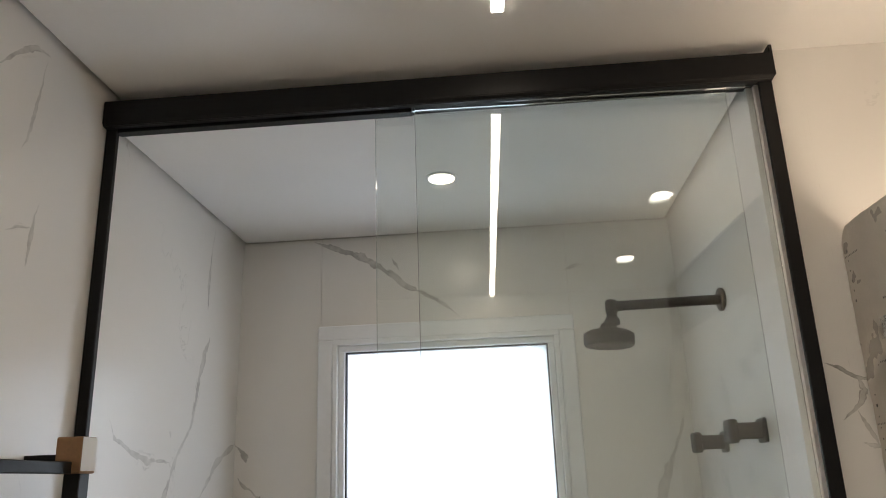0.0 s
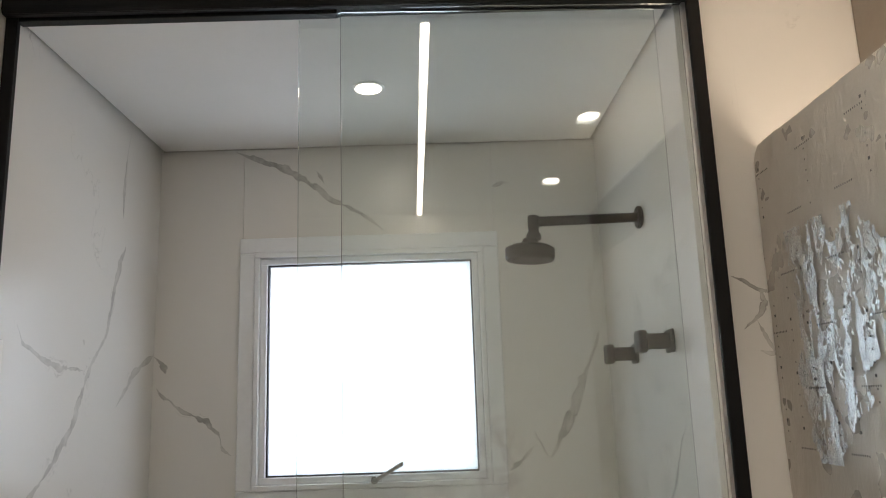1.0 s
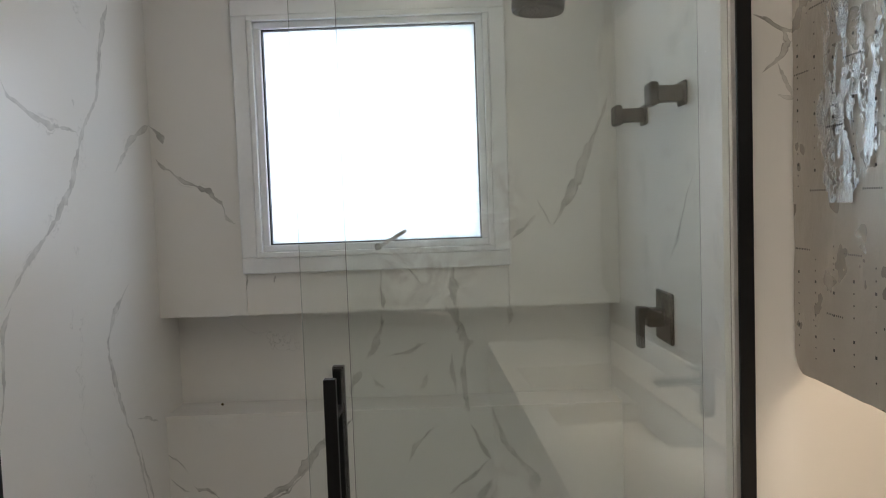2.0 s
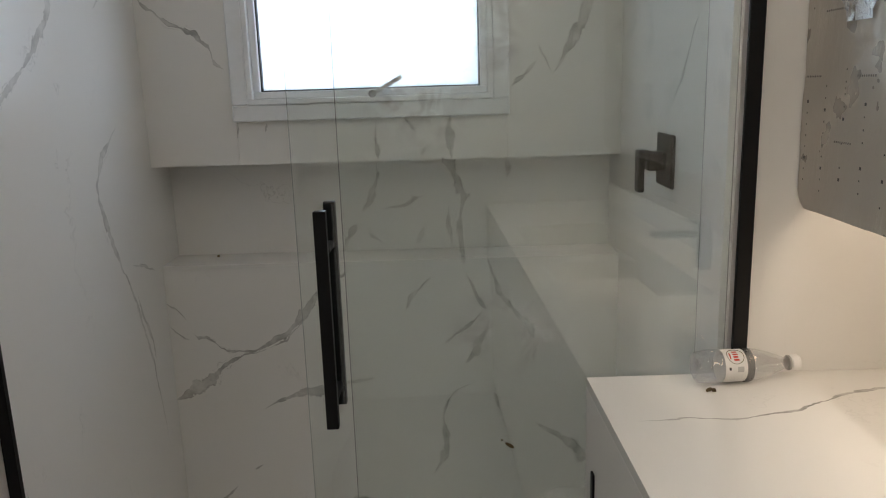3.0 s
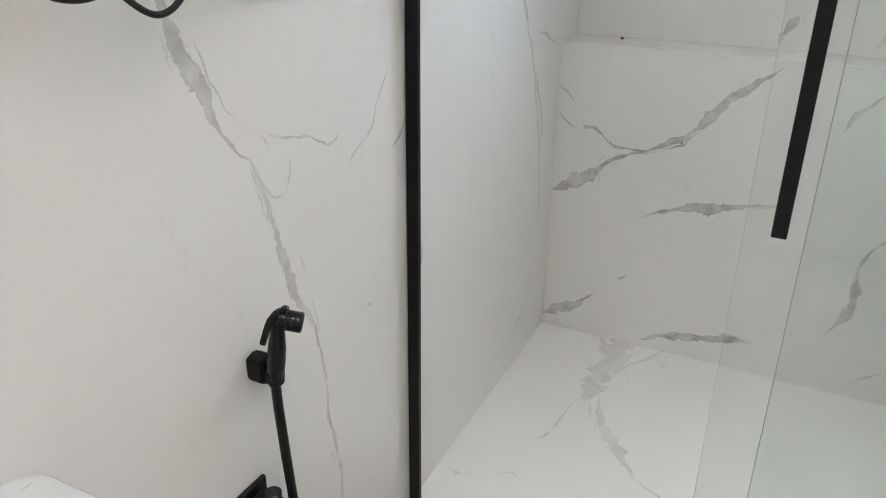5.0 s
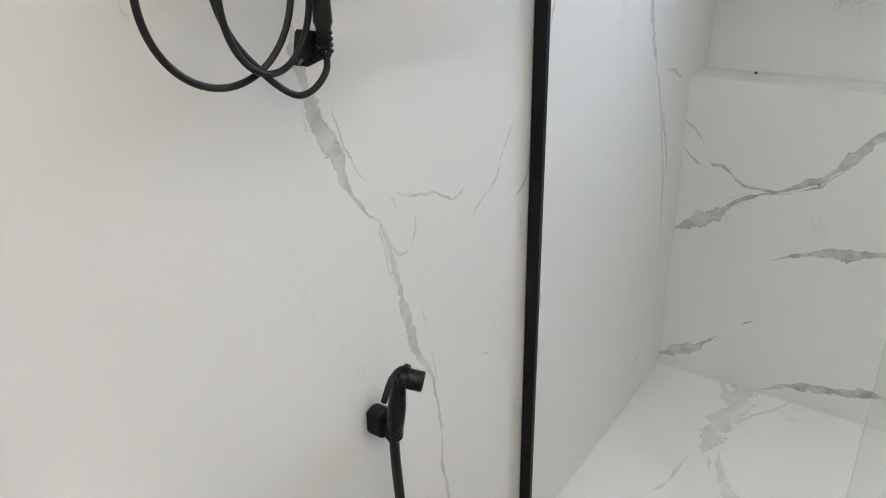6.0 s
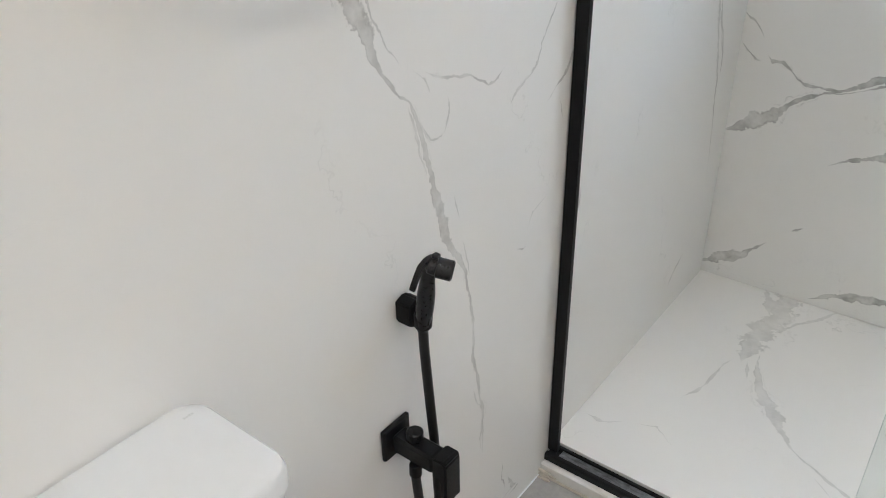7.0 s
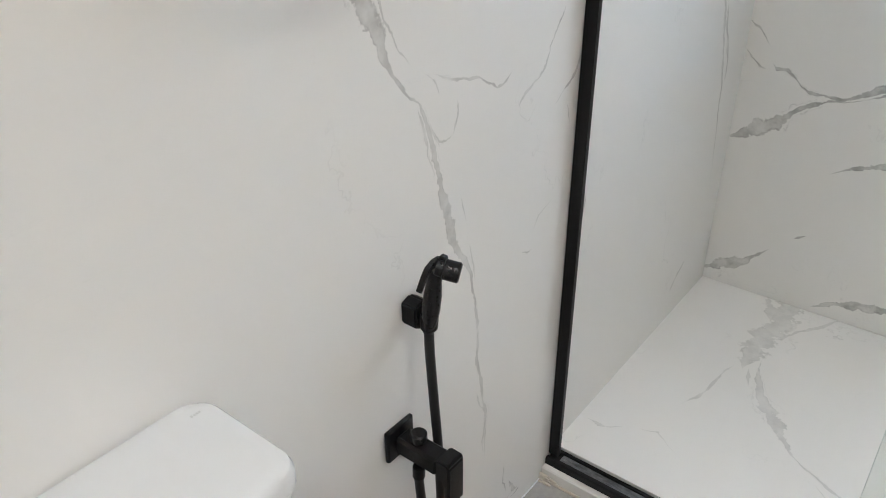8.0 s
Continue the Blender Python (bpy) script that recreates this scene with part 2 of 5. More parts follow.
BACK_VEINS = [
    ("x", [(-0.005, 0.785, 3.5), (0.028, 0.767, 4.3), (0.045, 0.75, 5.2), (0.059, 0.726, 3.5)]),
    ("x", [(-0.002, 0.707, 4.0), (0.019, 0.685, 5.0), (0.036, 0.673, 6.0), (0.063, 0.665, 4.0)]),
    ("x", [(0.075, 0.684, 4.0), (0.089, 0.668, 5.0), (0.118, 0.668, 6.0), (0.14, 0.653, 4.0), (0.153, 0.633, 5.0), (0.171, 0.625, 6.0), (0.198, 0.619, 4.0), (0.243, 0.622, 5.0)]),
    ("x", [(0.243, 0.609, 3.0), (0.279, 0.617, 3.7), (0.31, 0.629, 4.5)]),
    ("x", [(0.308, 0.628, 3.0), (0.342, 0.639, 3.7), (0.368, 0.656, 4.5), (0.399, 0.691, 3.0), (0.429, 0.724, 3.7), (0.442, 0.733, 4.5)]),
    ("x", [(0.321, 0.446, 2.5), (0.35, 0.454, 3.1), (0.362, 0.468, 3.7), (0.394, 0.474, 2.5)]),
    ("x", [(0.19, 0.621, 6), (0.23, 0.618, 8), (0.28, 0.626, 9), (0.365, 0.672, 14), (0.413, 0.728, 24), (0.475, 0.797, 19), (0.552, 0.856, 9), (0.589, 0.885, 4)]),
    ("z", [(1.736, 0.037, 14), (1.757, 0.031, 21), (1.78, 0.014, 10), (1.792, -0.007, 9)]),
    ("x", [(0.018, 1.689, 5), (0.036, 1.663, 12), (0.106, 1.618, 9), (0.176, 1.579, 11), (0.207, 1.548, 9), (0.22, 1.507, 9), (0.248, 1.484, 15)]),
    ("x", [(0.239, 2.441, 3), (0.299, 2.417, 11), (0.354, 2.4, 15), (0.418, 2.369, 20), (0.482, 2.329, 18), (0.537, 2.28, 15), (0.645, 2.221, 9), (0.725, 2.157, 4)]),
    ("x", [(1.047, 2.293, 4), (1.084, 2.309, 9), (1.13, 2.313, 4)]),
    ("z", [(1.442, 1.199, 7), (1.509, 1.239, 13), (1.578, 1.28, 31), (1.629, 1.299, 26), (1.716, 1.334, 14), (1.776, 1.362, 8.1), (1.834, 1.377, 3)]),
    ("z", [(1.442, 1.199, 5), (1.494, 1.178, 7), (1.533, 1.153, 3)]),
    ("x", [(-0.005, 0.458, 9), (0.034, 0.482, 22), (0.072, 0.503, 34), (0.128, 0.534, 27), (0.164, 0.576, 12), (0.209, 0.600, 10), (0.28, 0.623, 5)]),
    ("x", [(0.277, 0.423, 2), (0.33, 0.448, 7.1), (0.383, 0.472, 14), (0.452, 0.484, 28.2), (0.511, 0.494, 13.2), (0.594, 0.514, 11), (0.644, 0.52, 5.1)]),
    ("x", [(-0.01, 0.031, 12.2), (0.031, 0.055, 24.3), (0.071, 0.075, 36.3), (0.121, 0.104, 20.2), (0.171, 0.156, 3.2)]),
    ("x", [(0.308, 0.017, 4), (0.373, 0.051, 13.3), (0.429, 0.065, 18.4), (0.502, 0.077, 14.1), (0.565, 0.094, 21.4), (0.644, 0.097, 9.2)]),
    ("z", [(0.722, 0.736, 5), (0.788, 0.768, 11), (0.823, 0.802, 9.1), (0.865, 0.859, 3)]),
    ("z", [(0.731, 0.993, 3), (0.746, 0.985, 7), (0.822, 0.949, 11), (0.856, 0.934, 12)]),
    ("x", [(0.863, 0.625, 3.2), (0.899, 0.662, 12), (0.938, 0.686, 9.1), (0.99, 0.734, 6.1)]),
    ("z", [(0.637, 1.144, 8.1), (0.679, 1.127, 22.1), (0.708, 1.101, 14), (0.753, 1.066, 12), (0.79, 1.039, 16), (0.842, 1.017, 8), (0.912, 0.997, 6)]),
    ("z", [(0.178, 0.809, 6.1), (0.221, 0.838, 13.2), (0.262, 0.858, 16.3), (0.329, 0.861, 15.1), (0.382, 0.849, 8.1), (0.435, 0.865, 8.1), (0.479, 0.904, 8.1), (0.507, 0.969, 3)]),
    ("x", [(0.868, 0.018, 3.2), (0.929, 0.074, 6.1), (0.976, 0.098, 3)]),
    ("z", [(2.326, 0.526, 4), (2.351, 0.515, 9), (2.37, 0.504, 4)]),
    ("x", [(0.418, 0.756, 3), (0.538, 0.777, 5)]),
    ("z", [(1.284, 0.269, 3), (1.307, 0.272, 5), (1.33, 0.271, 3)]),
    ("z", [(1.3, 0.353, 3), (1.317, 0.355, 3), (1.331, 0.351, 3)]),
    ("x", [(0.226, 0.211, 3), (0.239, 0.219, 13), (0.255, 0.228, 4)]),
    ("z", [(1.206, 0.902, 10), (1.234, 0.899, 19), (1.286, 0.894, 29), (1.342, 0.901, 17)]),
    ("z", [(1.213, 0.678, 5), (1.242, 0.679, 8), (1.277, 0.678, 5), (1.337, 0.676, 3)]),
    ("z", [(1.286, 0.799, 7.1), (1.311, 0.778, 12), (1.333, 0.762, 5)]),
    ("z", [(1.218, 0.809, 3), (1.239, 0.824, 10), (1.252, 0.836, 4)]),
    ("z", [(1.414, 1.079, 5), (1.437, 1.105, 15), (1.464, 1.132, 18), (1.487, 1.151, 5)]),
    ("z", [(0.882, 0.93, 6), (0.908, 0.926, 11), (0.963, 0.92, 11), (1.009, 0.929, 11), (1.045, 0.935, 14), (1.081, 0.928, 27), (1.122, 0.918, 14), (1.16, 0.904, 21), (1.187, 0.887, 35), (1.21, 0.873, 28)]),
    ("z", [(0.905, 0.901, 6), (0.946, 0.892, 11), (0.991, 0.884, 9), (1.04, 0.892, 6)]),
    ("z", [(1.027, 0.611, 5), (1.059, 0.634, 22), (1.094, 0.642, 16), (1.138, 0.659, 11), (1.182, 0.662, 5)]),
    ("x", [(0.663, 1.037, 3), (0.745, 1.048, 9), (0.772, 1.064, 14), (0.814, 1.074, 5)]),
    ("z", [(0.911, 0.547, 7), (0.951, 0.56, 16), (0.976, 0.576, 25), (0.994, 0.589, 5)]),
    ("z", [(0.916, 0.679, 4), (0.946, 0.643, 7), (0.987, 0.627, 3)]),
    ("z", [(0.916, 0.777, 4), (0.943, 0.796, 11), (0.978, 0.811, 3)]),
    ("z", [(1.122, 1.074, 5), (1.161, 1.081, 12), (1.196, 1.072, 3)]),
    ("z", [(0.561, 0.927, 6), (0.591, 0.954, 27.2), (0.631, 0.968, 21.1), (0.678, 1.001, 4)]),
    ("z", [(0.396, 1.035, 3), (0.427, 1.026, 10.2), (0.471, 1.012, 4.1)]),
    ("x", [(1.145, 0.351, 6.1), (1.2, 0.323, 16.1), (1.251, 0.285, 29.4), (1.29, 0.246, 34.5), (1.322, 0.215, 12.2)]),
]
FLOOR_VEINS = [
    ("y", [(2.148, 0.253, 6.6), (2.179, 0.251, 24), (2.234, 0.249, 43.9), (2.296, 0.255, 50.5), (2.392, 0.266, 49.9), (2.503, 0.272, 46.7), (2.565, 0.274, 28.4)]),
    ("y", [(2.394, 0.245, 12.2), (2.458, 0.227, 34), (2.511, 0.198, 32.2)]),
    ("y", [(1.808, 0.67, 13), (1.827, 0.63, 22.2), (1.845, 0.589, 21), (1.866, 0.538, 13.6), (1.888, 0.501, 6.1), (1.917, 0.448, 6.1), (1.958, 0.414, 17.4), (1.995, 0.389, 31.1), (2.036, 0.353, 34.9), (2.088, 0.319, 14.7), (2.135, 0.297, 9.5), (2.211, 0.28, 10.5)]),
    ("y", [(1.923, 0.179, 1.8), (1.974, 0.2, 6.3), (2.016, 0.211, 5.3), (2.096, 0.219, 5), (2.147, 0.231, 3.8)]),
    ("y", [(2.32, 0.286, 4.5), (2.386, 0.316, 8.9), (2.455, 0.366, 9.9), (2.52, 0.397, 4.6)]),
    ("y", [(2.092, 0.289, 2.3), (2.13, 0.274, 5.9), (2.162, 0.267, 2.7)]),
    ("x", [(0.018, 1.747, 1.8), (0.054, 1.747, 7.9), (0.076, 1.754, 4.7), (0.107, 1.775, 2.3)]),
    ("x", [(0.134, 1.789, 1.8), (0.178, 1.808, 5.5), (0.202, 1.788, 2.2), (0.239, 1.763, 1.6)]),
    ("x", [(0.513, 1.859, 2), (0.54, 1.835, 2.3), (0.552, 1.827, 1.7)]),
]
STUB_VEINS = [
    ("x", [(1.455, 1.854, 3), (1.481, 1.843, 5), (1.499, 1.83, 5), (1.514, 1.821, 7), (1.532, 1.817, 6), (1.548, 1.827, 3)]),
    ("z", [(1.745, 1.475, 3), (1.759, 1.492, 8), (1.776, 1.511, 10), (1.8, 1.521, 13), (1.825, 1.512, 4)]),
    ("z", [(1.695, 1.528, 3), (1.719, 1.522, 6), (1.749, 1.509, 6), (1.765, 1.502, 3)]),
    ("x", [(1.5, 1.704, 3), (1.519, 1.699, 7), (1.536, 1.695, 4)]),
]
TOP_VEINS = [("x", [(1.20, 1.430, 2), (1.28, 1.436, 3), (1.375, 1.432, 4), (1.483, 1.462, 5), (1.57, 1.512, 7), (1.66, 1.54, 6), (1.76, 1.56, 3)])]
FRONT_VEINS = [("y", [(-0.6, 0.7, 4), (-0.2, 0.76, 9), (0.1, 0.72, 6), (0.5, 0.64, 14), (0.9, 0.7, 8), (1.2, 0.63, 9), (1.5, 0.62, 4)])]
RIGHT_VEINS = [
    ("z", [(0.054, 2.836, 12), (0.155, 2.77, 33.9), (0.253, 2.681, 32.5), (0.367, 2.595, 10.6)]),
    ("z", [(1.358, 2.006, 2), (1.431, 1.933, 8), (1.52, 1.864, 6.1), (1.62, 1.767, 4.1)]),
]
M_LEFT = marble("veined_marble_tile_west", LEFT_VEINS, bold=0.62)
M_BACK = marble("veined_marble_tile_back", BACK_VEINS, wander=0.018, bold=0.85)
M_SFLOOR = marble("veined_marble_floor", FLOOR_VEINS, rough=0.3, wander=0.013, bold=0.42)
M_RIGHT = marble("veined_marble_tile_east", RIGHT_VEINS, plane="y")
M_MARBLE = marble("marble_tile", faint=0.6)
M_STUB = marble("veined_marble_return", STUB_VEINS, plane="x", wander=0.01)
M_TOP = marble("veined_marble_top", TOP_VEINS, faint=0.2, rough=0.13)
M_FRONT = marble("veined_marble_apron", FRONT_VEINS)
M_GROUT = plain("pale_grout", rgb(0.62, 0.60, 0.57), 0.9, bump=0.2)
M_CEIL = plain("white_plaster_paint", rgb(0.87, 0.86, 0.84), 0.9, vary=0.01, grain=180, bump=0.1, spec=0.2)
M_BEIGE = plain("taupe_wall_tile", rgb(0.27, 0.23, 0.19), 0.4, vary=0.08)
M_GREY = plain("grey_cement_floor_tile", rgb(0.37, 0.36, 0.345), 0.55, vary=0.14, grain=90, bump=0.15)
M_BLACK = plain("matt_black_coating", rgb(0.005, 0.005, 0.0055), 0.45, vary=0.2, grain=300, spec=0.28)
M_BLACKG = plain("satin_black_plastic", rgb(0.007, 0.007, 0.008), 0.3, vary=0.2, grain=200, spec=0.35)
M_RUBBER = plain("black_rubber", rgb(0.009, 0.009, 0.009), 0.45, vary=0.2, grain=200, spec=0.4)
M_NAVY = plain("blue_black_plastic", rgb(0.02, 0.025, 0.045), 0.45)
M_WHITE = plain("white_lacquered_aluminium", rgb(0.84, 0.86, 0.88), 0.35, vary=0.03)
M_CERAMIC = plain("white_glazed_ceramic", rgb(0.66, 0.66, 0.655), 0.09, vary=0.01, bump=0.0)
M_STEEL = plain("brushed_steel", rgb(0.34, 0.34, 0.33), 0.28, 1.0, grain=140)
M_CARD = plain("brown_cardboard", rgb(0.33, 0.19, 0.10), 0.85, vary=0.12, grain=120, bump=0.3)
M_PAPER = plain("white_paper", rgb(0.78, 0.77, 0.75), 0.8, vary=0.03)
M_INK = plain("dark_print", rgb(0.06, 0.06, 0.06), 0.7)
M_RED = plain("red_print", rgb(0.62, 0.07, 0.04), 0.6)
M_YELLOW = plain("yellow_tag_card", rgb(0.85, 0.62, 0.02), 0.6)
M_DIRT = plain("brown_dirt", rgb(0.11, 0.08, 0.035), 0.9)
M_SEAL = plain("silicone_sealant", rgb(0.58, 0.53, 0.46), 0.6, vary=0.2)
M_FOAM = plain("grey_backing_board", rgb(0.5, 0.5, 0.49), 0.8)
M_GLASS = clear_glass("clear_safety_glass", (0.93, 0.965, 0.95, 1))
def thin_plastic():
    m = Net("clear_bottle_plastic")
    tr, gl, mx, lw = m.node("ShaderNodeBsdfTransparent"), m.node("ShaderNodeBsdfGlossy"), m.node("ShaderNodeMixShader"), m.node("ShaderNodeLayerWeight")
    tr.inputs[0].default_value, gl.inputs["Roughness"].default_value = (0.97, 0.975, 0.98, 1), 0.08
    haze, soft = m.node("ShaderNodeMixShader"), m.node("ShaderNodeBsdfTranslucent")
    soft.inputs[0].default_value, haze.inputs[0].default_value = (0.95, 0.95, 0.95, 1), 0.22
    m.put(haze.inputs[1], tr.outputs[0])
    m.put(haze.inputs[2], soft.outputs[0])
    m.put(mx.inputs[0], m.math("MULTIPLY_ADD", m.math("POWER", lw.outputs[1], 2.2), 0.85, 0.12, clamp=True))
    m.put(mx.inputs[1], haze.outputs[0])
    m.put(mx.inputs[2], gl.outputs[0])
    m.put(m.out.inputs["Surface"], mx.outputs[0])
    return m.mat


M_PET = thin_plastic()
M_STRIP = glow("led_strip_light", (1.0, 0.88, 0.73, 1), STRIP)
M_SPOT = glow("downlight_lens", (1.0, 0.89, 0.76, 1), LENS)
M_SPOT_LOW = glow("shower_downlight_lens", (1.0, 0.86, 0.70, 1), SPOT_LOW)
M_HALO = glow("mirror_led_tape", (1.0, 0.78, 0.56, 1), HALO)
M_HALO_LOW = glow("mirror_low_led_tape", (1.0, 0.78, 0.56, 1), HALO_LOW)
M_HALO_TOP = glow("mirror_top_led_tape", (1.0, 0.80, 0.60, 1), HALO_TOP)


def daylight_material():
    """Bright overcast sky above a slightly bluer, dimmer lower part."""
    m = Net("bright_daylight")
    sep = m.node("ShaderNodeSeparateXYZ")
    m.put(sep.inputs[0], m.coords())
    e = m.node("ShaderNodeEmission")
    m.put(e.inputs[0], m.mix(m.span(sep.outputs[2], 1.35, 1.9), (0.77, 0.88, 1.0, 1), (0.90, 0.945, 0.99, 1)))
    m.put(e.inputs[1], m.span(sep.outputs[2], 1.3, 1.8, DAYLIGHT * 0.75, DAYLIGHT))
    m.put(m.out.inputs["Surface"], e.outputs[0])
    return m.mat


def frosted_material():
    m = Net("frosted_window_glass")
    tr, di, mx = m.node("ShaderNodeBsdfTransparent"), m.node("ShaderNodeBsdfTranslucent"), m.node("ShaderNodeMixShader")
    tr.inputs[0].default_value, di.inputs[0].default_value = (0.95, 0.97, 1, 1), (0.9, 0.93, 0.97, 1)
    m.put(mx.inputs[0], m.span(m.noise(90.0, 2, vec=m.coords())[0], 0.3, 0.7, 0.70, 0.85))
    m.put(mx.inputs[1], tr.outputs[0])
    m.put(mx.inputs[2], di.outputs[0])
    m.put(m.out.inputs["Surface"], mx.outputs[0])
    return m.mat


def film_material(name, metal, rough, colour):
    m = Net(name)
    v = m.coords()
    st = m.node("ShaderNodeMapping")
    m.put(st.inputs["Vector"], v)
    st.inputs["Scale"].default_value = (1, 1, 0.35)
    crease = m.noise(38.0, 6, 0.65, vec=st.outputs[0], dist=1.2)[0]
    m.bump(crease, 0.45, 0.005)
    return m.set(Base_Color=colour, Metallic=metal, Roughness=m.span(m.noise(12.0, 3, vec=v)[0], 0.3, 0.7, rough * 0.6, rough * 1.5))


def loose_film_material():
    """Clear film that has come off in upright creases; the creases shine, the rest lies flat and clear."""
    m = Net("crumpled_shiny_film")
    v = m.coords()
    st, fine = m.node("ShaderNodeMapping"), m.node("ShaderNodeMapping")
    m.put(st.inputs["Vector"], v)
    m.put(fine.inputs["Vector"], v)
    st.inputs["Scale"].default_value = (1, 1, 0.27)
    fine.inputs["Scale"].default_value = (1, 1, 0.5)
    crease = m.noise(24.0, 4, 0.6, vec=st.outputs[0], dist=0.9)[0]
    small = m.noise(120.0, 3, 0.6, vec=fine.outputs[0], dist=1.5)[0]
    both = m.math("ADD", m.math("MULTIPLY", crease, 0.66), m.math("MULTIPLY", small, 0.34))
    tr, mx = m.node("ShaderNodeBsdfTransparent"), m.node("ShaderNodeMixShader")
    m.bump(both, 0.8, 0.006)
    m.set(Base_Color=rgb(0.86, 0.88, 0.90), Metallic=0.85, Roughness=0.17)
    m.put(mx.inputs[0], m.span(both, 0.48, 0.51, 0.04, 0.96))
    m.put(mx.inputs[1], tr.outputs[0])
    m.put(mx.inputs[2], m.p.outputs[0])
    m.put(m.out.inputs["Surface"], mx.outputs[0])
    return m.mat


def scuffed_material():
    """Black coating worn and dusted to grey, with streaks along the run."""
    m = Net("scuffed_black_coating")
    v = m.coords()
    st = m.node("ShaderNodeMapping")
    m.put(st.inputs["Vector"], v)
    st.inputs["Scale"].default_value = (0.35, 1, 1)
    dust = m.math("MULTIPLY", m.span(m.noise(22.0, 6, 0.7, vec=st.outputs[0])[0], 0.32, 0.62), m.span(m.noise(140.0, 3, vec=v)[0], 0.25, 0.65, 0.5, 1.0))
    return m.set(Base_Color=m.mix(dust, rgb(0.035, 0.035, 0.037), rgb(0.30, 0.30, 0.305)), Roughness=0.5)


M_DAY = daylight_material()
M_FROST = frosted_material()
M_FILM = film_material("grey_protective_film", 0.38, 0.33, rgb(0.55, 0.515, 0.465))
M_LOOSE = loose_film_material()
M_MIRROR = Net("mirror_glass").set(Base_Color=rgb(0.86), Metallic=1.0, Roughness=0.02)


# ---------------------------------------------------------------- mesh helpers
def box(lo, hi, bevel=0.0, bm=None, seg=1):
    bm = bm or bmesh.new()
    m = Matrix.Translation([(a + b) / 2 for a, b in zip(lo, hi)]) @ Matrix.Diagonal([b - a for a, b in zip(lo, hi)] + [1])
    vs = bmesh.ops.create_cube(bm, size=1.0, matrix=m)["verts"]
    if bevel:
        edges = {e for v in vs for e in v.link_edges}
        bmesh.ops.bevel(bm, geom=list(edges), offset=bevel, segments=seg, profile=0.5, affect="EDGES")
    return bm


def along(p0, p1):
    d = Vector(p1) - Vector(p0)
    return Matrix.Translation(p0) @ d.to_track_quat("Z", "Y").to_matrix().to_4x4(), d.length


def lathe(profile, p0, p1, seg=28, bm=None):
    """Turns (distance along p0-p1, radius) round that line."""
    bm = bm or bmesh.new()
    m, _ = along(p0, p1)
    rings = []
    for h, r in profile:
        rings.append([bm.verts.new(m @ Vector((r * math.cos(2 * math.pi * k / seg), r * math.sin(2 * math.pi * k / seg), h))) for k in range(seg)])
    for a, b in zip(rings, rings[1:]):
        for k in range(seg):
            bm.faces.new((a[k], a[(k + 1) % seg], b[(k + 1) % seg], b[k]))
    for ring, flip in ((rings[0], True), (rings[-1], False)):
        bm.faces.new(ring[::-1] if flip else ring)
    return bm


def rod(p0, p1, r, bevel=0.001, seg=24, bm=None):
    length = (Vector(p1) - Vector(p0)).length
    b = min(bevel, r * 0.5, length * 0.4)
    return lathe([(0, r - b), (b, r), (length - b, r), (length, r - b)], p0, p1, seg, bm)


def tube(points, r, seg=12, bm=None, closed=False):
    """A round hose along a smooth line through the points."""
    bm = bm or bmesh.new()
    pts = [Vector(p) for p in points]
    fine = []
    n = len(pts)
    for i in range(n - 1):
        a, b, c, d = pts[max(i - 1, 0)], pts[i], pts[i + 1], pts[min(i + 2, n - 1)]
        for k in range(8):
            t = k / 8
            fine.append(0.5 * (2 * b + (c - a) * t + (2 * a - 5 * b + 4 * c - d) * t * t + (3 * b - a - 3 * c + d) * t ** 3))
    fine.append(pts[-1])
    rings, side = [], None
    for i, p in enumerate(fine):
        d = (fine[min(i + 1, len(fine) - 1)] - fine[max(i - 1, 0)]).normalized()
        side = (d.orthogonal() if side is None else side - d * side.dot(d)).normalized()
        up = d.cross(side)
        rings.append([bm.verts.new(p + r * (math.cos(2 * math.pi * k / seg) * side + math.sin(2 * math.pi * k / seg) * up)) for k in range(seg)])
    for a, b in zip(rings, rings[1:]):
        for k in range(seg):
            bm.faces.new((a[k], a[(k + 1) % seg], b[(k + 1) % seg], b[k]))
    bm.faces.new(rings[0][::-1])
    bm.faces.new(rings[-1])
    return bm


def prism(outline, axis, a, b, bevel=0.0, bm=None):
    """An outline of (u, v) swept from a to b along an axis."""
    bm = bm or bmesh.new()
    at = {"x": lambda u, v, w: (w, u, v), "y": lambda u, v, w: (u, w, v), "z": lambda u, v, w: (u, v, w)}[axis]
    lo = [bm.verts.new(at(u, v, a)) for u, v in outline]
    hi = [bm.verts.new(at(u, v, b)) for u, v in outline]
    faces = [bm.faces.new(lo), bm.faces.new(hi[::-1])]
    n = len(outline)
    for k in range(n):
        faces.append(bm.faces.new((lo[k], hi[k], hi[(k + 1) % n], lo[(k + 1) % n])))
    bmesh.ops.recalc_face_normals(bm, faces=faces)
    if bevel:
        bmesh.ops.bevel(bm, geom=list({e for f in faces for e in f.edges}), offset=bevel, segments=2, affect="EDGES")
    return bm


def mesh_of(name, bm, material, smooth=True):
    bmesh.ops.recalc_face_normals(bm, faces=bm.faces[:])
    me = bpy.data.meshes.new(name)
    bm.to_mesh(me)
    bm.free()
    me.materials.append(material)
    if smooth:
        me.shade_smooth()
        me.set_sharp_from_angle(angle=radians(32))
    return me


def part(name, bm, material, parent, label="", smooth=True):
    ob = new(name, mesh_of(name, bm, material, smooth))
    ob.parent = parent
    ob.matrix_parent_inverse = Matrix.Translation(-parent.location)
    return tagged(ob, label) if label else ob


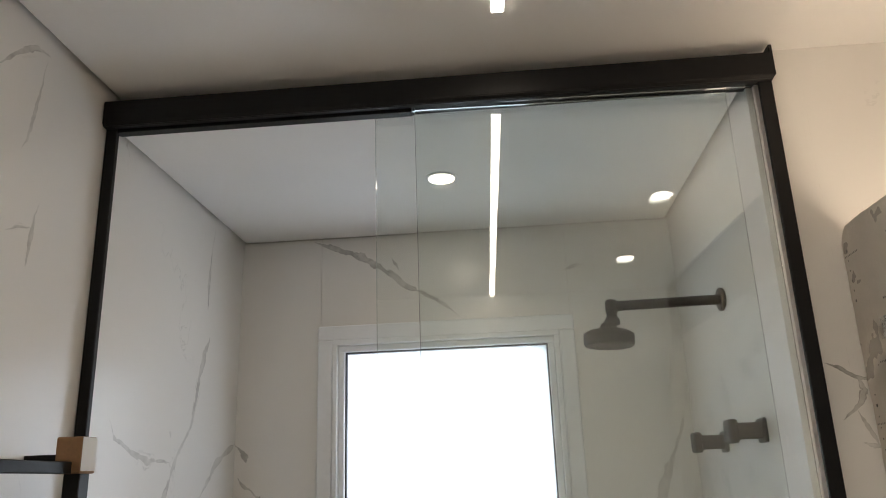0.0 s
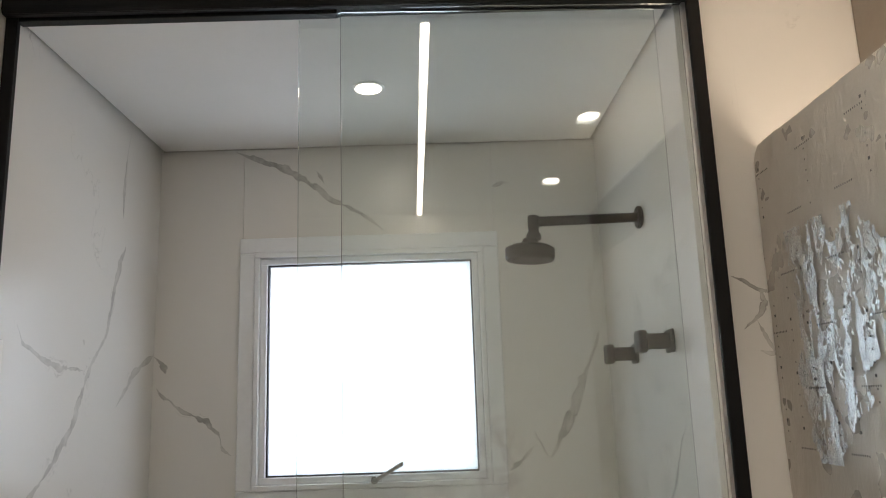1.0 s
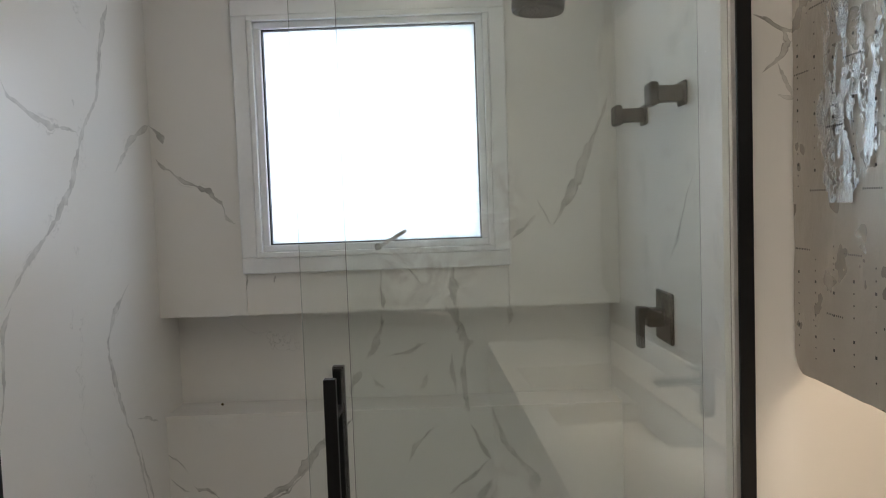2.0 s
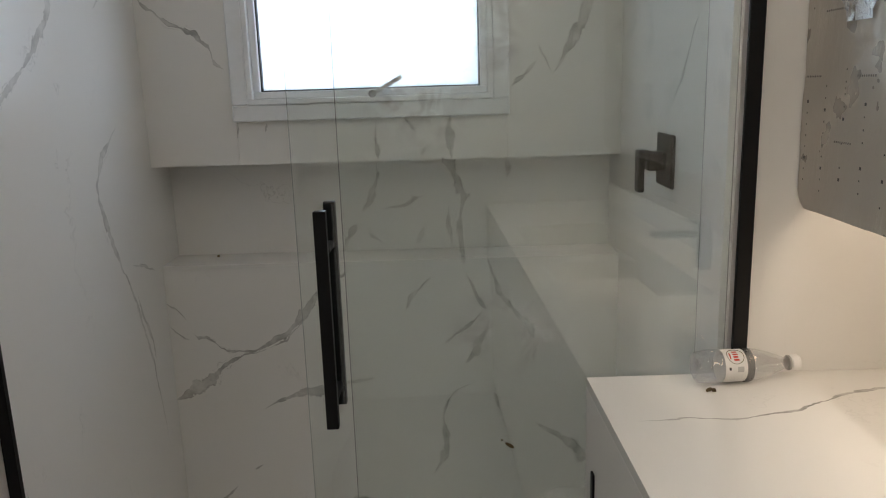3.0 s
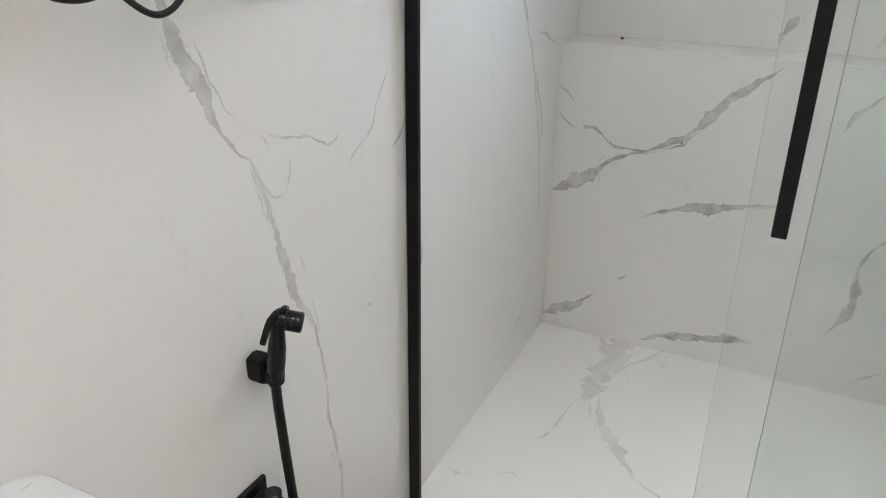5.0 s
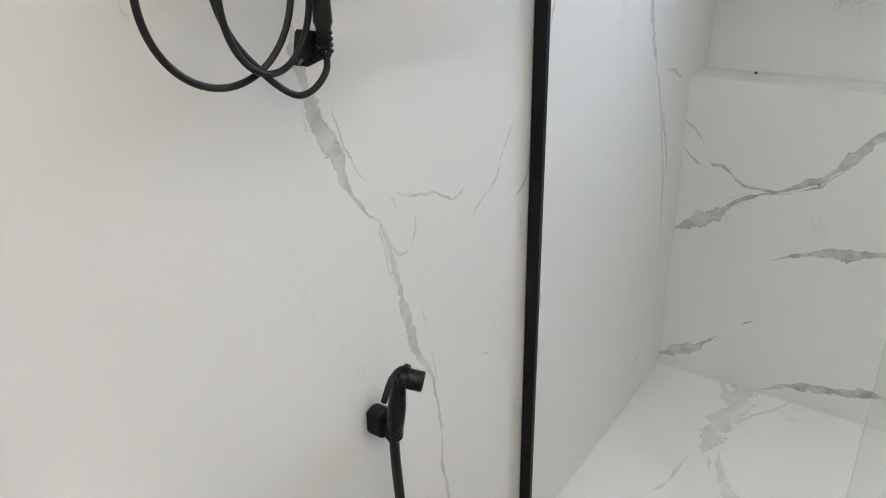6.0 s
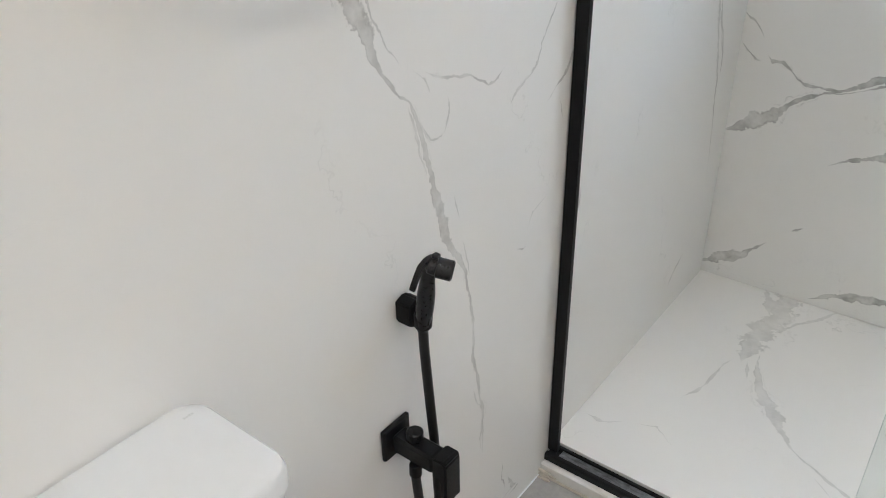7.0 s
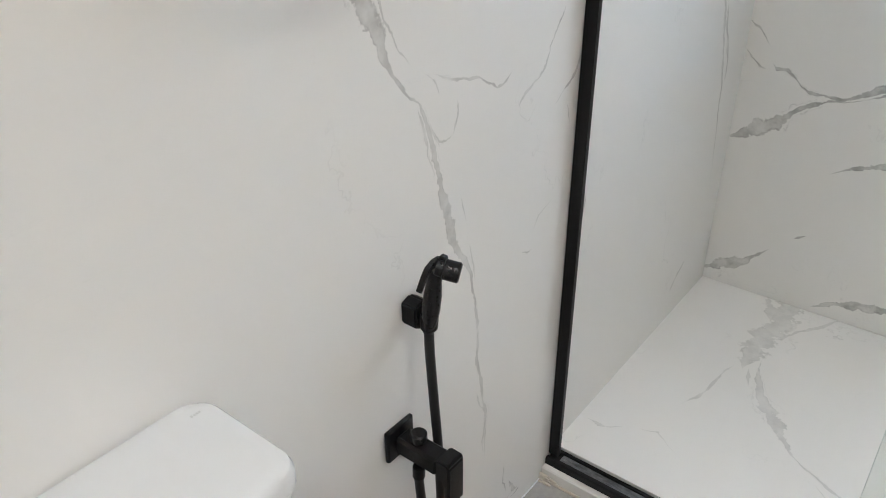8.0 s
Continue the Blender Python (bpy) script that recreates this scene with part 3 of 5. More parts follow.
def thing(name, at, label, category, group="", kind=""):
    ob = new(name)
    ob.location = at
    ob.empty_display_size = 0.05
    return tagged(ob, label, category, group, kind)


def solid(name, bm, material, label, category, kind="structure", smooth=True):
    return tagged(new(name, mesh_of(name, bm, material, smooth)), label, category, kind=kind)


def slabs(wall, pieces, material, bevel=0.0005):
    for lo, hi in pieces:
        part("slab", box(lo, hi, bevel), material, wall, smooth=False)


# ---------------------------------------------------------------- setting
# bathroom ceiling with a slot for the light, and the lower shower ceiling
GAP = 0.012
bm = box((GAP, YF + GAP, ZC), (XV - GAP, YG + 0.02, ZC + 0.03))
solid("ceiling", bm, M_CEIL, "white plastered bathroom ceiling with shadow gaps", "ceiling", smooth=False)
solid("ceiling_shower", box((GAP, YG + 0.021, ZS), (XR - GAP, YB - GAP, ZS + 0.12)), M_CEIL, "lower white plastered ceiling over the shower", "ceiling", smooth=False)
solid("ceiling_upper", box((-0.1, YF - 0.1, ZC + 0.06), (XV + 0.1, YB + 0.3, ZC + 0.16)), M_GROUT, "rough slab above the plaster ceiling", "ceiling", smooth=False)

# left wall
wall = solid("wall_west", box((-0.15, YF - 0.15, ZF - 0.2), (-0.012, YB + 0.3, ZC + 0.1)), M_GROUT, "long wall clad in white veined marble slabs", "wall", smooth=False)
slabs(wall, [((-0.012, YF, ZF), (0.0, 0.1996, ZC + 0.05)), ((-0.012, 0.2004, ZF), (0.0, 1.6346, ZC + 0.05)), ((-0.012, 1.6354, -0.04), (0.0, YB + 0.16, ZS + 0.1))], M_LEFT)

# back wall: window opening and long niche
WX0, WX1, WZ0, WZ1 = 0.325, 1.01, 1.395, 2.085
NZ0, NZ1, ND = 0.903, 1.207, 0.15
YW = YB + 0.012
bm = bmesh.new()
for lo, hi in (((-0.1, YW, -0.2), (XR + 0.1, YW + 0.24, NZ0 - 0.012)), ((-0.1, YW, NZ1 + 0.012), (XR + 0.1, YW + 0.24, WZ0)),
               ((-0.1, YW + ND, NZ0 - 0.012), (XR + 0.1, YW + 0.24, NZ1 + 0.012)),
               ((-0.1, YW, WZ0), (WX0, YW + 0.24, WZ1)), ((WX1, YW, WZ0), (XR + 0.1, YW + 0.24, WZ1)), ((-0.1, YW, WZ1), (XR + 0.1, YW + 0.24, ZC))):
    box(lo, hi, bm=bm)
wall = solid("wall_north", bm, M_GROUT, "shower end wall with window and long niche, marble clad", "wall", smooth=False)
slabs(wall, [((0.0, YB, NZ1), (0.2676, YW, ZS)), ((0.2684, YB, WZ1 + 0.02), (1.0656, YW, ZS)), ((0.2684, YB, NZ1), (1.0656, YW, WZ0 - 0.02)),
             ((0.2684, YB, WZ0 - 0.02), (WX0, YW, WZ1 + 0.02)), ((WX1, YB, WZ0 - 0.02), (1.0656, YW, WZ1 + 0.02)),
             ((1.0664, YB, NZ1), (XR, YW, ZS)), ((0.0, YB, 0.0), (XR, YW, NZ0 - 0.012)),
             ((0.0, YW + ND - 0.012, NZ0), (XR, YW + ND, NZ1)), ((0.0, YB - 0.003, NZ0 - 0.012), (XR, YW + ND - 0.012, NZ0)), ((0.0, YW, NZ1), (XR, YW + ND - 0.012, NZ1 + 0.012))], M_BACK)

# shower's right wall and the short return wall
wall = solid("wall_east_shower", box((XR + 0.012, YS + 0.012, -0.2), (XV + 0.1, YB + 0.3, ZC + 0.1)), M_GROUT, "solid wall beside the shower, clad in marble", "wall", smooth=False)
slabs(wall, [((XR, YS + 0.016, -0.04), (XR + 0.012, YB + 0.16, ZS + 0.1))], M_RIGHT)
slabs(wall, [((XR + 0.014, YS, ZF), (XV, YS + 0.012, ZC))], M_STUB)

# wall behind the washstand, in taupe tiles, and the wall behind the camera
wall = solid("wall_east", box((XV + 0.01, YF - 0.15, ZF - 0.2), (XV + 0.15, YS + 0.02, ZC + 0.1)), M_GROUT, "washstand wall in large taupe tiles", "wall", smooth=False)
for k in range(5):
    z0 = ZF + k * 0.53
    for j in range(3):
        y0 = YF + j * 0.87
        part("tile", box((XV, y0 + 0.001, z0 + 0.001), (XV + 0.01, min(y0 + 0.869, YS), min(z0 + 0.529, ZC)), 0.001), M_BEIGE, wall, smooth=False)
wall = solid("wall_south", box((-0.15, YF - 0.15, ZF - 0.2), (XV + 0.15, YF - 0.012, ZC + 0.1)), M_GROUT, "plain white marble wall behind the walk", "wall", smooth=False)
slabs(wall, [((0.0, YF - 0.012, ZF), (0.889, YF, ZC)), ((0.891, YF - 0.012, ZF), (XV, YF, ZC))], M_MARBLE)

# floors
floor = solid("floor", box((-0.1, YF - 0.1, ZF - 0.2), (XV + 0.1, 1.575, ZF - 0.01)), M_GROUT, "grey cement-look tiled bathroom floor", "floor", smooth=False)
for j in range(4):
    for i in range(3):
        x0, y1 = i * 0.6, 1.575 - j * 0.6
        if x0 < XV and y1 > YF:
            part("tile", box((x0 + 0.001, max(y1 - 0.599, YF), ZF - 0.01), (min(x0 + 0.599, XV), y1, ZF), 0.001), M_GREY, floor, smooth=False)
bm = prism([(1.630, -0.2), (YB + 0.02, -0.2), (YB + 0.02, 0.0), (1.630, -0.022)], "x", -0.01, XR + 0.02)
solid("floor_shower", bm, M_SFLOOR, "pale veined marble shower floor", "floor", smooth=False)
solid("sill_shower", box((0.0, 1.575, -0.2), (XR + 0.02, 1.629, -0.052), 0.003), M_MARBLE, "narrow pale stone kerb under the screen", "sill", smooth=False)

# window
win = thing("window_1", (0.667, YB, 1.335), "square white aluminium window with frosted pane, closed", "window", kind="structure")


def ring(x0, x1, z0, z1, w, y0, y1, bevel=0.002):
    bm = bmesh.new()
    for lo, hi in (((x0, y0, z0), (x1, y1, z0 + w)), ((x0, y0, z1 - w), (x1, y1, z1)), ((x0, y0, z0 + w), (x0 + w, y1, z1 - w)), ((x1 - w, y0, z0 + w), (x1, y1, z1 - w))):
        box(lo, hi, bevel, bm)
    return bm


part("architrave", ring(0.263, 1.074, 1.334, 2.149, 0.048, YB - 0.018, YB - 0.0005, 0.003), M_WHITE, win)
part("window_frame", ring(0.311, 1.026, 1.382, 2.101, 0.016, YB - 0.024, YB + 0.05), M_WHITE, win)
part("window_frame", ring(0.3275, 1.0095, 1.3985, 2.0845, 0.020, YB - 0.008, YB + 0.05), M_WHITE, win)
part("gasket", ring(0.3475, 0.9895, 1.4185, 2.0645, 0.004, YB + 0.006, YB + 0.04, 0.0), M_RUBBER, win)
pane = part("pane", box((0.3515, YB + 0.02, 1.4225), (0.9855, YB + 0.026, 2.0605)), M_FROST, win, "frosted white glass", smooth=False)
pane.visible_shadow = False
handle = part("handle", box((0.655, YB - 0.014, 1.398), (0.70, YB - 0.0085, 1.418), 0.002), M_WHITE, win, "grey lever handle turned half open")
part("lever", prism([(0.668, 1.404), (0.676, 1.397), (0.765, 1.445), (0.760, 1.456)], "y", YB - 0.034, YB - 0.024, 0.002), M_FOAM, handle)
part("pivot", rod((0.677, YB - 0.014, 1.405), (0.677, YB - 0.036, 1.405), 0.011), M_STEEL, handle)
solid("backdrop_daylight", box((-0.6, YB + 0.62, 0.7), (1.95, YB + 0.63, 2.9)), M_DAY, "bright white daylight outside the window", "sky", smooth=False)

# ---------------------------------------------------------------- lamps
lamp = thing("linear_light", (0.873, 0.45, ZC), "long slim warm white strip light recessed in the ceiling", "ceiling light")
def skew_box(x0, x1, y0, y1, z0, z1, shift):
    """A long box whose far end is moved sideways by shift."""
    return prism([(x0 + shift, y0), (x1 + shift, y0), (x1, y1), (x0, y1)], "z", z0, z1)


part("profile", skew_box(0.8655, 0.895, -0.503, 1.408, ZC - 0.002, ZC - 0.0003, 0.048), M_WHITE, lamp, smooth=False)
part("diffuser", skew_box(0.869, 0.8915, -0.50, 1.405, ZC - 0.0035, ZC - 0.0021, 0.048), M_STRIP, lamp, smooth=False)


def downlight(x, y, z, lens=M_SPOT, beam=0.0):
    lamp = thing("downlight", (x, y, z), "small round recessed downlight, lit", "ceiling light", "round downlights")
    part("trim_ring", lathe([(0, 0.043), (0.003, 0.043), (0.004, 0.040), (0.004, 0.036), (0.001, 0.035), (0.0, 0.034)], (x, y, z - 0.0005), (x, y, z - 1)), M_WHITE, lamp)
    part("lens", rod((x, y, z - 0.001), (x, y, z - 0.0065), 0.0335), lens, lamp, "glowing round lens")
    if beam:
        data = bpy.data.lights.new("downlight_beam", "SPOT")
        data.energy, data.color, data.shadow_soft_size = beam, (1.0, 0.89, 0.76), 0.03
        data.spot_size, data.spot_blend = radians(108), 0.8
        ray = new("downlight_beam", data)
        ray.location = (x, y, z - 0.012)


downlight(0.712, 2.041, ZS, M_SPOT_LOW)
downlight(1.438, 0.79, ZC, beam=BEAM)
downlight(1.465, 0.06, ZC, beam=BEAM)

# ---------------------------------------------------------------- shower screen
screen = thing("shower_screen", (0.7, 1.64, -0.03), "black framed sliding glass shower screen, door slid open", "shower screen")
bm = prism([(1.582, 2.494), (1.582, 2.442), (1.588, 2.434), (1.604, 2.434), (1.604, 2.446), (1.664, 2.446), (1.664, 2.494)], "x", 0.0015, 1.442, 0.0015)
rail = part("head_rail", bm, M_BLACK, screen, "deep black aluminium head rail")
part("guide_strip", box((0.024, 1.606, 2.428), (0.685, 1.63, 2.4455), 0.001), M_BLACK, rail)
part("end_cap", box((1.4425, 1.59, 2.446), (1.45, 1.631, 2.516), 0.001), M_BLACK, rail)
part("jamb", box((0.0015, 1.602, -0.029), (0.0262, 1.616, 2.4455), 0.0015), M_BLACK, screen)
part("jamb", box((1.414, 1.598, ZT + 0.001), (1.4415, 1.607, 2.4455), 0.0015), M_BLACK, screen)
part("jamb_back", box((1.426, 1.6072, ZT + 0.001), (1.4405, 1.6315, 2.4455), 0.0015), M_BLACK, screen)
bm = prism([(1.588, -0.051), (1.588, -0.036), (1.592, -0.032), (1.600, -0.032), (1.600, -0.040), (1.620, -0.040), (1.620, -0.028), (1.628, -0.028), (1.628, -0.051)], "x", 0.002, XR - 0.001, 0.0008)
track = part("bottom_track", bm, M_BLACK, screen)
part("channel", box((0.033, 1.6004, -0.0399), (XR - 0.003, 1.6196, -0.0330)), scuffed_material(), track, "scuffed grey channel of the track", smooth=False)


TWIST = 0.0285      # the panes hang slightly out of square in their rail


def glass_y(x):
    return YG - 0.004 + TWIST * (x - 1.404)


def pane_of(name, x0, x1, off, z0, z1, label):
    ya, yb = glass_y(x0) + off, glass_y(x1) + off
    p = part(name, prism([(x0, ya), (x1, yb), (x1, yb + 0.008), (x0, ya + 0.008)], "z", z0, z1, 0.0008), M_GLASS, screen, label, smooth=False)
    p.visible_shadow = False
    return p


fixed = pane_of("fixed_pane", 0.692, 1.4125, 0.0, -0.020, 2.4455, "clear greenish fixed safety glass")
door = pane_of("sliding_door", 0.602, 1.362, 0.022, -0.014, 2.444, "clear sliding glass door pushed open")
M_PALE = plain("polished_glass_edge", rgb(0.50, 0.56, 0.54), 0.25, vary=0.02)
part("polished_edge", box((0.6012, glass_y(0.602) + 0.0225, -0.013), (0.6019, glass_y(0.602) + 0.0295, 2.4435)), M_PALE, door, smooth=False)
M_RIM = plain("dark_green_glass_edge", rgb(0.15, 0.18, 0.17), 0.3, vary=0.05)
part("polished_edge", box((0.6910, glass_y(0.692) + 0.0004, -0.019), (0.6918, glass_y(0.692) + 0.0076, 2.4450)), M_RIM, fixed, smooth=False)


def smear_material():
    """Dried wiping marks: mostly clear, with a faint milky veil."""
    m = Net("dried_smear")
    tr, di, mx = m.node("ShaderNodeBsdfTransparent"), m.node("ShaderNodeBsdfDiffuse"), m.node("ShaderNodeMixShader")
    di.inputs[0].default_value = (0.85, 0.87, 0.9, 1)
    tc, gr, mp = m.node("ShaderNodeTexCoord"), m.node("ShaderNodeTexGradient", gradient_type="SPHERICAL"), m.node("ShaderNodeMapping")
    mp.inputs["Location"].default_value, mp.inputs["Scale"].default_value = (-1, 0, -1), (2, 0, 2)
    m.put(mp.inputs["Vector"], tc.outputs["Generated"])
    m.put(gr.inputs["Vector"], mp.outputs[0])
    cloud = m.span(m.noise(14.0, 5, 0.65, vec=tc.outputs["Object"], dist=1.5)[0], 0.42, 0.72)
    m.put(mx.inputs[0], m.math("MULTIPLY", m.math("MULTIPLY", cloud, gr.outputs[1]), 0.28))
    m.put(mx.inputs[1], tr.outputs[0])
    m.put(mx.inputs[2], di.outputs[0])
    m.put(m.out.inputs["Surface"], mx.outputs[0])
    return m.mat


M_SMEAR = smear_material()
for x0, x1, z0, z1 in ((0.70, 0.98, 1.30, 1.50), (0.90, 1.04, 1.38, 1.66), (0.86, 1.14, 0.86, 1.06)):
    sm = part("dried_smear", prism([(x0, glass_y(x0) - 0.0016), (x1, glass_y(x1) - 0.0016), (x1, glass_y(x1) - 0.001), (x0, glass_y(x0) - 0.001)], "z", z0, z1), M_SMEAR, fixed, "faint milky wiping marks", smooth=False)
    sm.visible_shadow = False


# Milky sheet added on the pane; its pale tone imitates a reflection.
def reflection_veil_material():
    m = Net("reflection_veil")
    tr, di, mx = m.node("ShaderNodeBsdfTransparent"), m.node("ShaderNodeBsdfDiffuse"), m.node("ShaderNodeMixShader")
    di.inputs[0].default_value = (0.8, 0.82, 0.8, 1)
    m.put(mx.inputs[0], m.span(m.noise(9.0, 4, 0.6, vec=m.coords(), dist=0.6)[0], 0.3, 0.7, 0.05, 0.13))
    m.put(mx.inputs[1], tr.outputs[0])
    m.put(mx.inputs[2], di.outputs[0])
    m.put(m.out.inputs["Surface"], mx.outputs[0])
    return m.mat


REFLECTION_Y = glass_y(1.1) - 0.0035
pale_sheet = part("reflection_veil", prism([(1.052, 0.02), (1.052, 0.612), (1.058, 0.617), (1.090, 0.636), (1.1445, 0.630), (1.1445, 0.02)], "y", REFLECTION_Y, REFLECTION_Y + 0.0005), reflection_veil_material(), fixed, "milky sheet that stands in for a pale reflection in the glass", smooth=False)
pale_sheet.visible_shadow = False
HX0, HX1 = 0.6425, 0.6655
for y0, y1 in ((1.590, 1.608), (YG + 0.072, YG + 0.09)):
    part("handle_bar", box((HX0, y0, 0.785), (HX1, y1, 1.209), 0.0012), M_BLACK, door, "square black pull bar")
for z in (0.83, 1.125):
    part("handle_spacer", rod((0.6535, 1.6075, z), (0.6535, glass_y(0.6535) + 0.0215, z), 0.008), M_BLACK, door)
    part("handle_spacer", rod((0.6535, glass_y(0.6535) + 0.0305, z), (0.6535, YG + 0.0725, z), 0.008), M_BLACK, door)

# ---------------------------------------------------------------- shower fittings
sh = thing("wall_shower", (XR, 2.03, 2.068), "matt black wall shower head on a straight arm", "shower")
part("flange", rod((XR - 0.0005, 2.03, 2.070), (XR - 0.012, 2.03, 2.070), 0.029, 0.003), M_BLACK, sh)
part("arm", rod((XR - 0.011, 2.03, 2.070), (1.122, 2.03, 2.066), 0.0125), M_BLACK, sh)
part("elbow", lathe([(0, 0.012), (0.004, 0.015), (0.03, 0.015), (0.04, 0.012), (0.05, 0.019), (0.062, 0.019)], (1.128, 2.03, 2.082), (1.122, 2.03, 1.9)), M_BLACK, sh)
head = part("head", lathe([(0, 0.018), (0.012, 0.022), (0.018, 0.05), (0.026, 0.062), (0.05, 0.062), (0.056, 0.058), (0.054, 0.052)], (1.116, 2.03, 2.022), (1.110, 2.03, 1.9), 40), M_BLACK, sh)
bm = bmesh.new()
for r, n in ((0.014, 6), (0.030, 12), (0.044, 18)):
    for k in range(n):
        a = 2 * math.pi * k / n
        rod((1.1125 + r * math.cos(a), 2.03 + r * math.sin(a), 1.9685), (1.1125 + r * math.cos(a), 2.03 + r * math.sin(a), 1.9645), 0.0022, seg=6, bm=bm)
part("nozzles", bm, M_RUBBER, head)


def shower_tap(y, z, reach):
    tap = thing("shower_tap", (XR, y, z), "matt black square cross-handle shower valve", "tap", "shower valves")
    part("rosette", box((XR - 0.009, y - 0.026, z - 0.026), (XR - 0.0005, y + 0.026, z + 0.026), 0.003), M_BLACK, tap)
    part("stem", box((XR - reach + 0.02, y - 0.017, z - 0.017), (XR - 0.0085, y + 0.017, z + 0.017), 0.002), M_BLACK, tap)
    part("grip", box((XR - reach, y - 0.025, z - 0.025), (XR - reach + 0.0195, y + 0.025, z + 0.025), 0.004), M_BLACK, tap)


shower_tap(1.868, 1.744, 0.080)
shower_tap(2.180, 1.734, 0.083)
mix = thing("shower_mixer", (XR, 2.0, 1.23), "matt black square single-lever shower mixer", "tap")
part("plate", box((XR - 0.010, 1.962, 1.176), (XR - 0.0005, 2.085, 1.298), 0.003), M_BLACK, mix)
part("body", box((XR - 0.052, 2.0, 1.215), (XR - 0.0095, 2.045, 1.258), 0.004), M_BLACK, mix)
part("lever", prism([(XR - 0.072, 1.165), (XR - 0.058, 1.165), (XR - 0.058, 1.235), (XR - 0.045, 1.245), (XR - 0.045, 1.262), (XR - 0.072, 1.262)], "y", 2.004, 2.041, 0.002), M_BLACK, mix)

drain = thing("floor_drain", (1.2, 2.42, 0.0), "square steel floor drain grate", "drain")
part("rim", box((1.150, 2.376, -0.020), (1.250, 2.462, 0.0), 0.0005), M_STEEL, drain)
# Flat plate under the bars; the drain's inner shade is its dark colour.
part("shade_plate", box((1.155, 2.381, -0.002), (1.245, 2.457, 0.0005)), M_INK, drain, "flat dark plate standing in for the shaded opening", smooth=False)
for k in range(6):
    part("grate_bar", box((1.157, 2.387 + k * 0.0125, 0.0006), (1.243, 2.392 + k * 0.0125, 0.0016), 0.0003), M_STEEL, drain, smooth=False)

# ---------------------------------------------------------------- washstand
def front_skew(bm):
    """The front runs slightly out of square with the wall."""
    for v in bm.verts:
        if v.co.x < XT + 0.05:
            v.co.x += 0.019 * (YS - v.co.y)
    return bm


stand = thing("washstand", (1.46, 0.6, ZF), "white veined marble washstand with sunk basin", "washstand")
BX0, BX1, BY0, BY1 = 1.236, 1.62, 0.065, 1.108
CY0, CY1 = YF + 0.001, YS - 0.001
bm = bmesh.new()
for lo, hi in (((XT, CY0, ZT - 0.02), (BX0, CY1, ZT)), ((BX1, CY0, ZT - 0.02), (XV - 0.001, CY1, ZT)), ((BX0, CY0, ZT - 0.02), (BX1, BY0, ZT)), ((BX0, BY1, ZT - 0.02), (BX1, CY1, ZT))):
    box(lo, hi, bm=bm)
top = part("top", front_skew(bm), M_TOP, stand, "polished pale marble top", smooth=False)
part("apron", front_skew(box((XT, CY0, 0.60), (XT + 0.02, CY1, ZT - 0.0205), 0.0008)), M_FRONT, stand, "grey-veined marble front", smooth=False)
part("base_panel", front_skew(box((XT + 0.012, CY0, ZF + 0.10), (XT + 0.032, CY1, 0.592), 0.001)), M_MARBLE, stand, smooth=False)
part("side_panel", box((XT + 0.066, CY0, ZF + 0.10), (XV - 0.002, CY0 + 0.02, ZT - 0.0205), 0.001), M_MARBLE, stand, smooth=False)
part("plinth", box((XT + 0.08, CY0 + 0.05, ZF), (XV - 0.002, CY1, ZF + 0.0995), 0.001), M_GREY, stand, smooth=False)
bm = bmesh.new()
w = 0.012
for lo, hi in (((BX0 - w, BY0 - w, ZT - 0.165), (BX0, BY1 + w, ZT - 0.0205)), ((BX1, BY0 - w, ZT - 0.165), (BX1 + w, BY1 + w, ZT - 0.0205)),
               ((BX0, BY0 - w, ZT - 0.165), (BX1, BY0, ZT - 0.0205)), ((BX0, BY1, ZT - 0.165), (BX1, BY1 + w, ZT - 0.0205))):
    box(lo, hi, bm=bm)
prism([(BY0, ZT - 0.165), (BY1, ZT - 0.165), (BY1, ZT - 0.135), (0.42, ZT - 0.135), (0.41, ZT - 0.072), (BY0, ZT - 0.085)], "x", BX0, BX1, bm=bm)
part("basin", bm, M_MARBLE, stand, "rectangular marble basin with a raised shelf", smooth=False)
for y in (1.553, 0.99, 0.41):
    part("pull_slot", front_skew(box((XT - 0.004, y - 0.010, 0.640), (XT + 0.004, y + 0.010, 0.700), 0.0008)), M_BLACK, stand, "black upright finger pull")

part("upstand", box((XV - 0.018, CY0, ZT + 0.0005), (XV - 0.0005, CY1 - 0.001, ZT + 0.085), 0.001), M_TOP, stand, "low marble upstand along the wall", smooth=False)

tap = thing("basin_tap", (1.69, 0.84, ZT), "matt black square single-lever basin tap", "tap")
part("body", box((1.672, 0.822, ZT + 0.0005), (1.708, 0.858, ZT + 0.14), 0.004), M_BLACK, tap)
part("spout", box((1.535, 0.826, ZT + 0.098), (1.6715, 0.854, ZT + 0.116), 0.003), M_BLACK, tap)
part("lever", box((1.64, 0.828, ZT + 0.1405), (1.706, 0.852, ZT + 0.152), 0.003), M_BLACK, tap)

# bottle lying on the top
BO, BDIR = Vector((1.338, 1.586, ZT + 0.0325)), Vector((1.0, 0.06, -0.004)).normalized()
bot = thing("water_bottle", (1.46, 1.592, ZT), "empty clear plastic water bottle lying on its side", "bottle")


def along_bottle(profile, seg=28):
    return lathe(profile, BO, BO + BDIR, seg)


